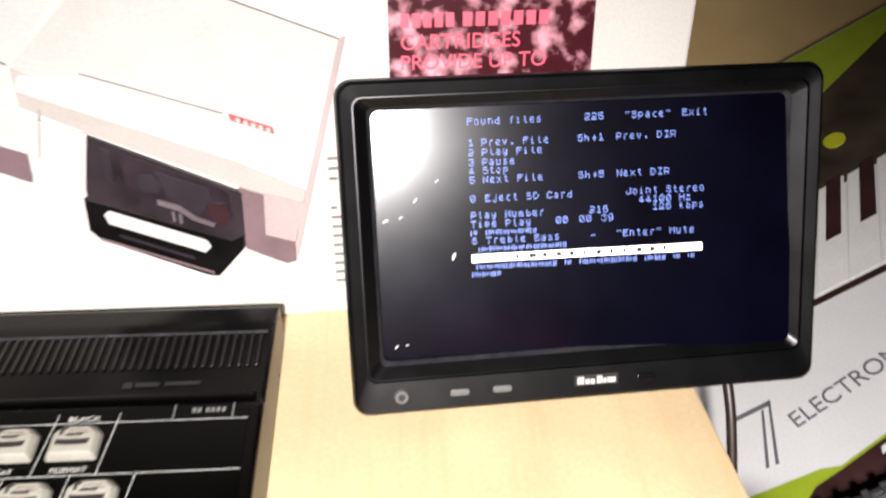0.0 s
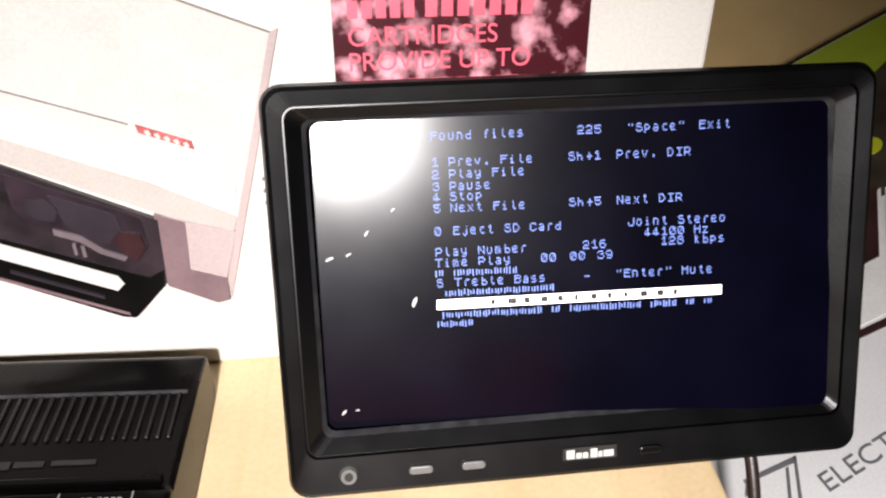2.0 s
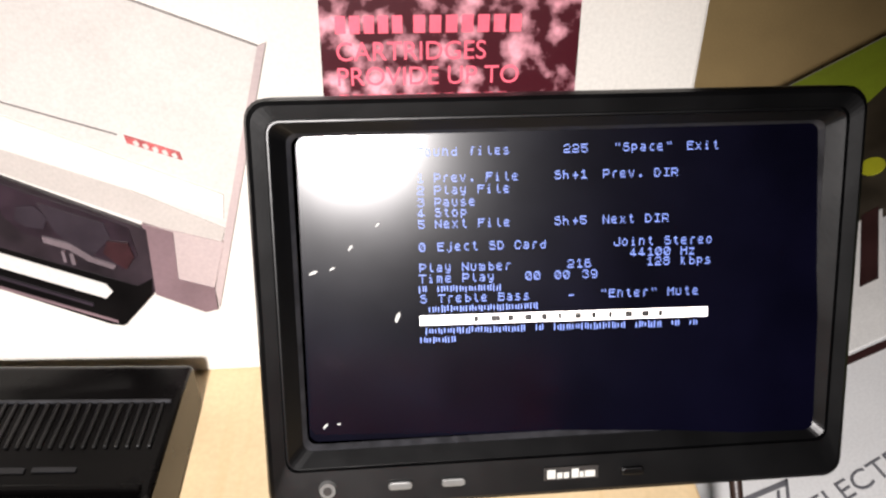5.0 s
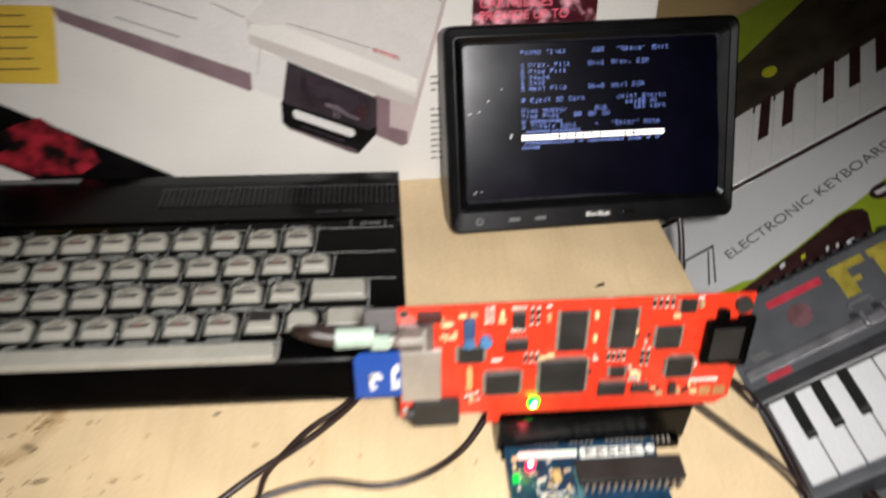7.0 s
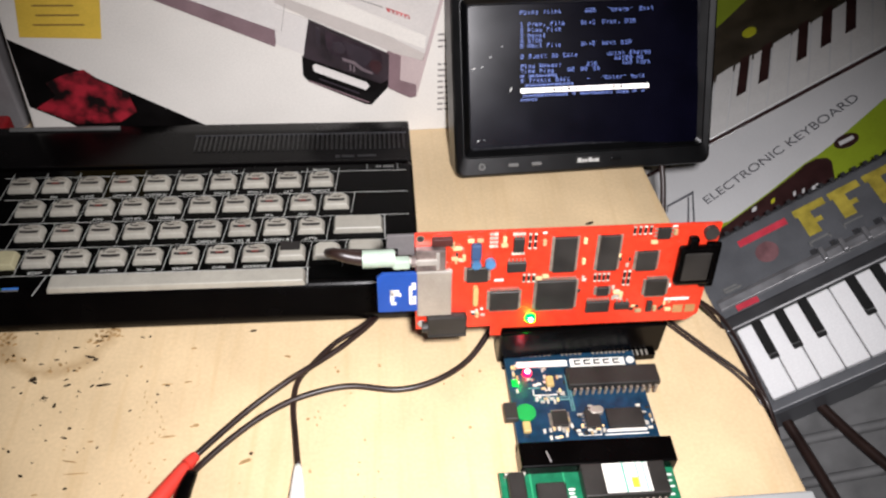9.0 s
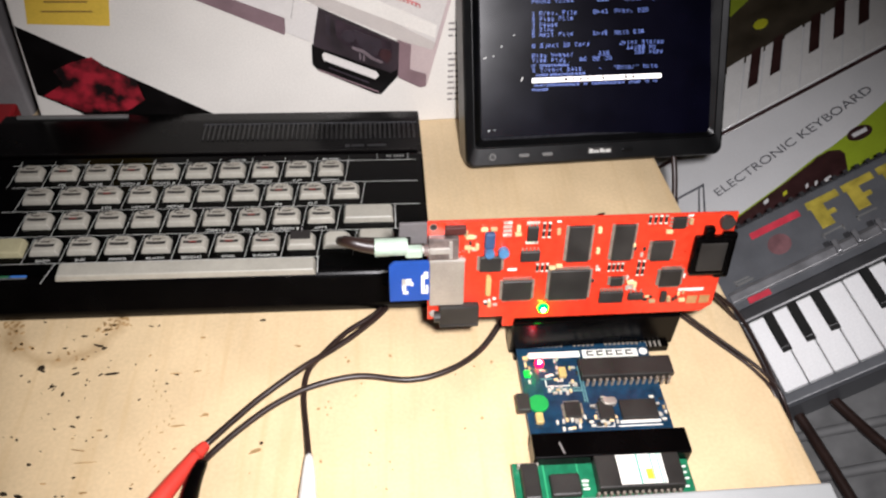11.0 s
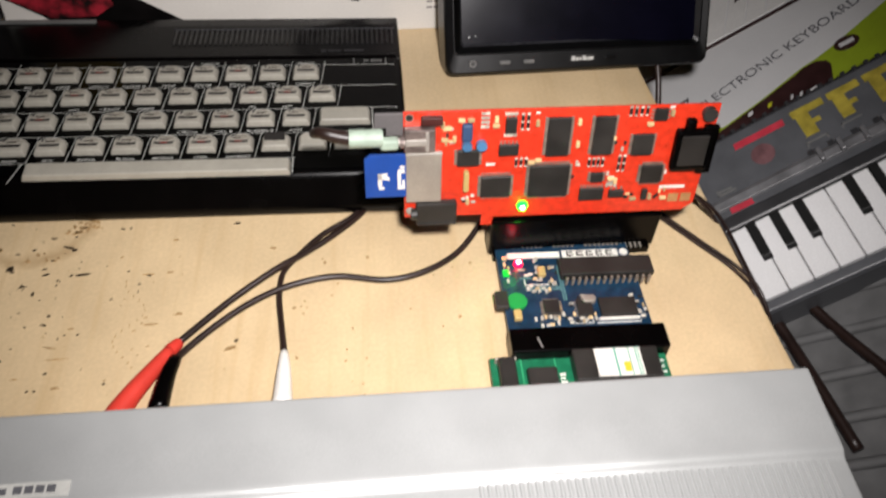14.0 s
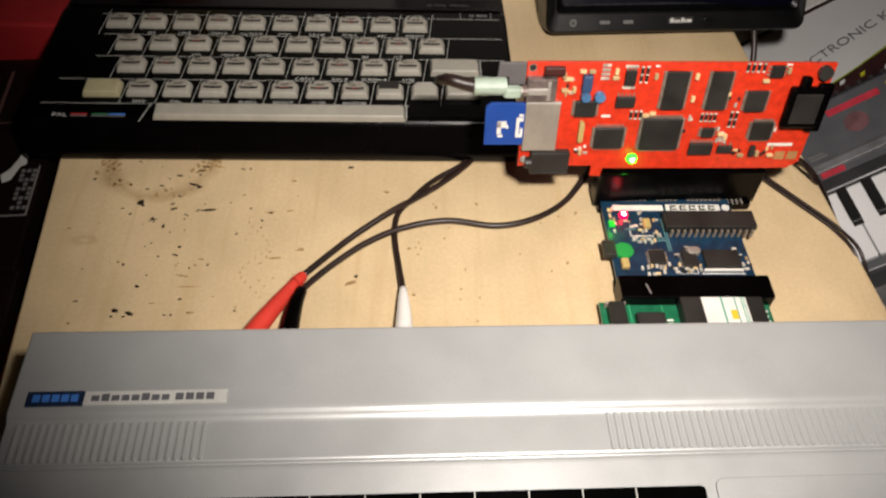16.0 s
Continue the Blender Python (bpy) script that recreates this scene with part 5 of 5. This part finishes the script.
part("badge_plate", turned(box_bm(0.062, 0.80, -0.350, -0.293, -0.002, 0.006), Matrix.Translation((0, 0.0, 0.0)) @ slab), M_WHITEINK, sil, "pale name plate")
part("badge_dark", turned(box_bm(0.062, 0.272, -0.352, -0.291, 0.0, 0.009), slab), material("navy_plate", (0.01, 0.02, 0.05), 0.35), sil, "dark end of the name plate")
part("badge_mark", turned(bars_bm([(0.085 + 0.035 * k, 0.112 + 0.035 * k, -0.336, -0.306) for k in range(5)], 0.010, 0.003), slab), M_BLUEINK, sil, "blue maker's mark as bars")
tagged(part("badge_print", turned(bars_bm([(0.300 + 0.037 * k, 0.300 + 0.037 * k + 0.028, -0.334, -0.311 + (0.006 if k in (1, 5) else 0)) for k in range(8)] + [(0.61 + 0.038 * k, 0.61 + 0.038 * k + 0.029, -0.334, -0.306) for k in range(4)], 0.008, 0.003), slab), M_GREYTEXT, sil, "grey model mark as bars"), kind="stuff")
fr = Matrix.Translation((0, -0.60, 0.438)) @ pose(0, 0, 0, 6.3) @ Matrix.Translation((0, 0.60, 0))
part("key_bed", turned(prism_bm(rounded(0.2, 2.56, -1.75, -0.71, 0.02), -0.002, 0.004), fr), M_PANEL, sil, "black keyboard bed")
part("bed_lines", turned(bars_bm([(0.35 + 0.195 * k, 0.354 + 0.195 * k, -0.80, -0.713) for k in range(11)], 0.006, 0.003), fr), M_WHITEINK, sil)
part("cartridge_door", turned(prism_bm(rounded(2.60, 3.60, -1.75, -0.685, 0.03), -0.002, 0.012, 0.004), fr), M_SILVER, sil, "silver cartridge door")

# ---- plugs and cables ----
red = thing("red_phono_plug", pose(0, 0, 0), "red phono plug on a black cable, lying on the desk", "plug")
part("sleeve", tube_bm([(-0.205, -0.47, 0.04), (-0.265, -0.58, 0.048), (-0.335, -0.71, 0.055), (-0.39, -0.83, 0.056)], 0.030, 14, 6, 0.054), M_REDPLUG, red, smooth=True)
part("strain_relief", tube_bm([(-0.17, -0.415, 0.032), (-0.205, -0.47, 0.04)], 0.022, 12, 3, 0.032), M_REDPLUG, red)
for k in range(6):
    t = k / 6
    ring = Vector((-0.172 - 0.034 * t, -0.419 - 0.053 * t, 0.0325 + 0.0075 * t))
    way = Vector((-0.035, -0.055, 0.008)).normalized()
    part("grip_ring", tube_bm([ring, ring + way * 0.005], 0.026 + 0.008 * t, 12, 2), M_REDPLUG, red)
part("cable", tube_bm([(0.74, 0.50, 0.035), (0.672, 0.38, 0.03), (0.521, 0.225, 0.03), (0.40, 0.125, 0.03), (0.245, -0.005, 0.045), (0.07, -0.15, 0.03), (-0.05, -0.275, 0.028), (-0.175, -0.42, 0.032)], 0.0165, 8, 8), M_RUBBER, red, smooth=True)
white = thing("white_phono_plug", pose(0, 0, 0), "white phono plug on a thin black cable, lying on the desk", "plug")
part("sleeve", tube_bm([(0.318, -0.50, 0.045), (0.323, -0.61, 0.050), (0.326, -0.80, 0.055)], 0.018, 14, 5, 0.047), M_WHITEPLUG, white, smooth=True)
part("cable", tube_bm([(0.735, 0.50, 0.03), (0.625, 0.365, 0.025), (0.475, 0.250, 0.020), (0.36, 0.115, 0.018), (0.285, 0.0, 0.018), (0.272, -0.15, 0.02), (0.295, -0.34, 0.025), (0.318, -0.50, 0.045)], 0.015, 8, 8), M_RUBBER, white, smooth=True)
black = thing("black_phono_plug", pose(0, 0, 0), "black phono plug on a black cable, lying on the desk", "plug")
part("sleeve", tube_bm([(-0.17, -0.52, 0.05), (-0.19, -0.62, 0.06), (-0.205, -0.80, 0.065)], 0.028, 14, 5, 0.045), M_BLACK, black, smooth=True)
part("cable", tube_bm([(1.36, 0.34, 0.12), (1.312, 0.255, 0.08), (1.18, 0.096, 0.03), (1.0, -0.024, 0.024), (0.80, -0.072, 0.022), (0.55, -0.04, 0.022), (0.32, -0.093, 0.024), (0.135, -0.20, 0.03), (-0.02, -0.335, 0.03), (-0.14, -0.47, 0.035), (-0.17, -0.53, 0.05)], 0.0165, 8, 8), M_RUBBER, black, smooth=True)
for k, off in enumerate((0.0, 0.035)):
    lone("thin_cable", tube_bm([(2.25 + off, 0.42, 0.03), (2.306 + off, 0.345, 0.015), (2.46 + off, 0.146, 0.015), (2.627 + off, -0.07, 0.012), (2.70 + off, -0.25, -0.02), (2.78 + off, -0.45, -0.3), (2.85, -0.8, -1.0)], 0.010, 7, 8), M_RUBBER, "thin black cable running over the edge of the desk", "cable", smooth=True, group="cables over the desk edge")
for pts in ([(2.42, 0.40, 0.2), (2.60, 0.30, 0.05), (2.80, 0.25, -0.22), (2.98, 0.10, -0.50), (3.06, -0.05, -0.75), (3.1, -0.4, -1.0)], [(2.45, 0.42, 0.15), (2.66, 0.36, 0.0), (2.88, 0.30, -0.3), (3.04, 0.06, -0.56), (3.12, -0.12, -0.8), (3.3, -0.8, -1.0)]):
    lone("thin_cable", tube_bm(pts, 0.011, 7, 8), M_RUBBER, "thin black cable running over the edge of the desk", "cable", smooth=True, group="cables over the desk edge")
for pts in ([(1.00, 0.52, 0.02), (1.111, 0.731, 0.018), (1.246, 0.836, 0.018), (1.416, 0.929, 0.018), (1.673, 0.946, 0.018), (1.928, 0.937, 0.018), (2.182, 0.915, 0.018), (2.284, 0.866, 0.018), (2.370, 0.758, 0.018), (2.40, 0.55, 0.02)], [(0.93, 1.00, 0.02), (1.10, 0.985, 0.016), (1.247, 0.960, 0.016), (1.42, 0.915, 0.04), (1.60, 0.885, 0.016), (1.762, 0.845, 0.016), (1.92, 0.72, 0.016), (1.98, 0.50, 0.02)]):
    lone("loose_cable", tube_bm(pts, 0.013, 8, 8), M_RUBBER, "loose black cable looping over the desk behind the red board", "cable", smooth=True, group="cables behind the red board")
lone("monitor_cable", tube_bm([(2.60, 2.0, 0.3), (2.64, 1.75, 0.10), (2.655, 1.55, -0.10), (2.645, 1.35, -0.4), (2.58, 1.2, -0.9)], 0.021, 8, 8), M_RUBBER, "black cable hanging from behind the monitor", "cable", smooth=True)
BENCH = pose(3.15, 2.0, -0.54, 0, -35, 0)
for pts in ([(-0.14, -1.50, -0.40), (-0.09, -1.72, -0.38), (-0.045, -2.0, -0.385), (-0.01, -2.25, -0.38), (0.05, -2.7, -0.40)], [(0.08, -1.55, -0.40), (0.135, -1.72, -0.38), (0.22, -1.95, -0.385), (0.305, -2.16, -0.38), (0.50, -2.6, -0.40)]):
    lone("thick_cable", turned(tube_bm(pts, 0.034, 8, 8), BENCH), M_RUBBER, "thick black cord lying on the grey fabric", "cable", smooth=True, group="cords on the bench")

# ---- boxes at the left ----
M_BLACKBOX = material("black_box_card", (0.006, 0.0025, 0.0025), 0.4, vary=0.5, scale=30, ior=1.3)
M_REDBOX = material("red_box_card", (0.28, 0.012, 0.015), 0.5, vary=0.15, scale=25)
M_GREYBOX = material("grey_card", (0.20, 0.19, 0.19), 0.6, vary=0.1)
lone("grey_carton", box_bm(-3.4, -1.72, 2.25, 3.1, -0.6, 2.4, 0.02), M_GREYBOX, "plain grey carton beside the white one", "box")
lone("red_carton", box_bm(-3.4, -1.745, 1.375, 2.15, -0.9, 0.18, 0.02), M_REDBOX, "red carton at the edge of the desk", "box")
bb = thing("black_carton", pose(-1.60, -0.35, -0.02, 0, 0, 4.6), "black printed carton beside the desk", "box")
part("carton_body", box_bm(-1.5, 0.0, 0.0, 1.68, -0.6, 0.0, 0.012), M_BLACKBOX, bb)
for x0, x1, y0, y1 in ((-0.03, -0.022, 0.36, 0.72), (-0.26, -0.022, 0.352, 0.360)):
    part("edge_line", bars_bm([(x0, x1, y0, y1)], 0.002, 0.003), M_LINE, bb)
part("side_print", joined(*[shift(bars_bm([(-0.010, 0.010, 0.0, 0.022)], 0.002, 0.003), x, 0.40 + 0.034 * k, 0) for k in range(9) for x in (-0.075, -0.045, -0.105) if (k + int(x * 1000)) % 4]), M_SILVERINK, bb, "dotted columns of small pale print")
part("white_figure", prism_bm([(-0.20, 0.60), (-0.16, 0.62), (-0.13, 0.72), (-0.10, 0.74), (-0.11, 0.80), (-0.14, 0.83), (-0.15, 0.78), (-0.18, 0.70), (-0.22, 0.66)], 0.0, 0.003), M_WHITEINK, bb, "pale printed shape")
for k, (w, h) in enumerate(((0.05, 0.02), (0.08, 0.018), (0.05, 0.03), (0.06, 0.018), (0.05, 0.02), (0.07, 0.03), (0.05, 0.018), (0.06, 0.02), (0.03, 0.02))):
    part("side_letter", shift(bars_bm([(-w / 2, w / 2, 0, h)], 0.002, 0.003), -0.13 - 0.004 * k, 1.28 + 0.048 * k, 0, 0, 0, 12), M_SILVERINK, bb)
for x0, x1, y0, y1 in ((-0.36, -0.34, 1.15, 1.55), (-0.34, -0.33, 1.0, 1.12), (-0.14, -0.05, 1.66, 1.668), (-0.40, -0.16, 1.08, 1.088)):
    part("print_line", bars_bm([(x0, x1, y0, y1)], 0.002, 0.003), material("dim_brown_print", (0.07, 0.035, 0.03), 0.5), bb)
for x0, x1, y0, y1 in ((-0.9, -0.5, 0.75, 1.4), (-0.46, -0.42, 0.9, 1.5)):
    part("red_print", bars_bm([(x0, x1, y0, y1)], 0.002, 0.003), M_REDBOX, bb)
lone("dark_folder", shift(box_bm(-1.2, 0.0, -1.5, 0.0, -0.5, 0.0, 0.01), -1.60, -0.30, -0.06, 0, 0, 5), M_BLACKBOX, "dark folder beside the desk", "folder")
lone("red_folder", shift(box_bm(-1.2, 0.0, -2.5, 0.0, -0.5, 0.0, 0.01), -1.56, -0.52, -0.15, 0, 0, 5), M_REDBOX, "red folder beside the desk", "folder")

# ---- marks and crumbs on the desk ----
M_SOOT = material("soot", (0.022, 0.015, 0.009), 0.8, vary=0.5, ior=1.2)
M_RUST = material("brown_stain", (0.33, 0.21, 0.09), 0.5, vary=0.3)


def flake(x, y, s, a, stretch=2.2):
    n = 7
    pts = []
    for k in range(n):
        r = s * random.uniform(0.6, 1.1)
        pts.append((r * stretch * math.cos(6.283 * k / n), r * math.sin(6.283 * k / n)))
    return shift(prism_bm(pts, -0.001, 0.003), x, y, 0.0, 0, 0, a)


# (x, y, half width, turn, stretch) of the dark flakes that stand out
MARKS = ((-1.075, 0.083, 0.017, 20, 1.5), (-1.06, 0.062, 0.008, -10, 2.0), (-0.714, 0.034, 0.0095, 8, 4.6), (-0.765, 0.032, 0.006, 40, 2.5), (-0.815, 0.218, 0.0085, -14, 4.0), (-0.787, 0.198, 0.009, 30, 2.0), (-0.990, -0.034, 0.009, -12, 1.8), (-0.924, -0.080, 0.008, 80, 2.0), (-0.884, -0.122, 0.004, 0, 1.6), (-1.110, 0.0, 0.006, 20, 1.6),
         (-0.815, -0.219, 0.007, 10, 1.6), (-0.828, -0.272, 0.006, -15, 3.2), (-1.070, -0.336, 0.008, 0, 1.3), (-0.975, -0.471, 0.009, -10, 1.6), (-1.049, -0.613, 0.012, -20, 1.8), (-0.975, -0.632, 0.010, -22, 2.6), (-1.057, -0.649, 0.006, 0, 1.5), (-1.001, -0.649, 0.006, 30, 1.5), (-0.811, -0.637, 0.005, 0, 1.6), (-0.780, -0.637, 0.005, 0, 1.6),
         (-0.755, -0.546, 0.006, 10, 1.8), (-0.486, -0.611, 0.007, 0, 1.3), (-0.908, 0.284, 0.006, -4, 3.6), (-0.796, 0.291, 0.006, 10, 2.0), (-0.986, 0.206, 0.005, 5, 3.0), (-0.880, 0.132, 0.006, 10, 1.5), (-0.826, 0.0, 0.005, 70, 1.5), (-0.824, -0.030, 0.005, 0, 1.4), (-0.890, 0.040, 0.006, 20, 4.0), (-0.905, 0.075, 0.004, 15, 4.0), (-1.06, 0.18, 0.004, 0, 4.0), (-0.744, -0.354, 0.004, 80, 1.8),
         (-0.657, -0.334, 0.004, 60, 2.4), (-0.422, -0.036, 0.006, 0, 1.5), (-0.383, 0.018, 0.005, -10, 3.0), (-0.492, 0.048, 0.006, 0, 1.2), (-0.422, -0.085, 0.004, 30, 1.6), (-1.098, -0.320, 0.004, 0, 1.5), (0.083, -0.398, 0.010, 40, 1.4), (-0.57, 0.34, 0.005, -20, 3.0), (-0.53, 0.345, 0.005, 60, 2.0), (-1.352, 0.25, 0.008, 30, 1.5), (2.053, 1.16, 0.012, 20, 3), (0.02, 0.365, 0.008, 5, 2.6))
soot = [flake(*m) for m in MARKS]
for k in range(34):
    soot.append(flake(random.gauss(-0.88, 0.2), random.gauss(-0.05, 0.27), random.choice((0.002, 0.003, 0.004)), random.uniform(-40, 40), random.uniform(1, 3)))
lone("soot_specks", joined(*soot), M_SOOT, "scattered dark specks and scratches on the desk top", "specks", "stuff")
stain = [flake(-0.394, 0.025, 0.004, 3, 8), flake(-0.328, -0.287, 0.005, 3, 9), flake(-0.767, -0.404, 0.004, -10, 10), flake(-0.726, -0.470, 0.0035, 2, 16), flake(-0.286, 0.254, 0.007, 10, 2.6), flake(0.055, -0.442, 0.012, 22, 3.2), flake(-0.885, -0.570, 0.005, 0, 3), flake(-0.699, -0.624, 0.007, 0, 3.4), flake(0.221, 0.18, 0.009, -20, 2.4), flake(-0.204, -0.228, 0.012, 10, 1.5)]
# dried splashes along the rim of the ring
for x, y, n in ((-1.309, 0.350, 14), (-0.745, 0.373, 18), (-1.216, 0.226, 9), (-0.93, 0.150, 8), (-0.80, 0.31, 7)):
    stain += [flake(x + random.gauss(0, 0.035), y + random.gauss(0, 0.02), random.uniform(0.004, 0.012), random.uniform(0, 180), 1.7) for k in range(n)]
for k in range(30):
    stain.append(flake(random.gauss(-0.35, 0.25), random.gauss(-0.25, 0.28), random.choice((0.002, 0.003, 0.005)), random.uniform(-30, 60), random.uniform(1, 5)))
for k in range(18):
    a = 1.2 + 0.06 * k
    stain.append(flake(-0.43 + 0.06 * math.sin(9 * a), -0.30 - 0.03 * k + 0.28, 0.0025, 80 + 20 * math.sin(5 * a), 4))
for k in range(25):
    stain.append(flake(random.uniform(0.3, 1.25), random.uniform(-0.75, 0.1), random.choice((0.003, 0.005, 0.008)), random.uniform(0, 180), 1.4))
lone("brown_stains", joined(*stain), M_RUST, "faint brown scratches and reddish specks on the desk top", "stains", "stuff")
lone("paper_tag", shift(box_bm(-0.03, 0.03, -0.03, 0.03, 0.0, 0.012, 0.003), 2.08, 1.03, 0.0, 0, 0, 20), M_WHITEPLUG, "small white tag lying on the desk", "tag")
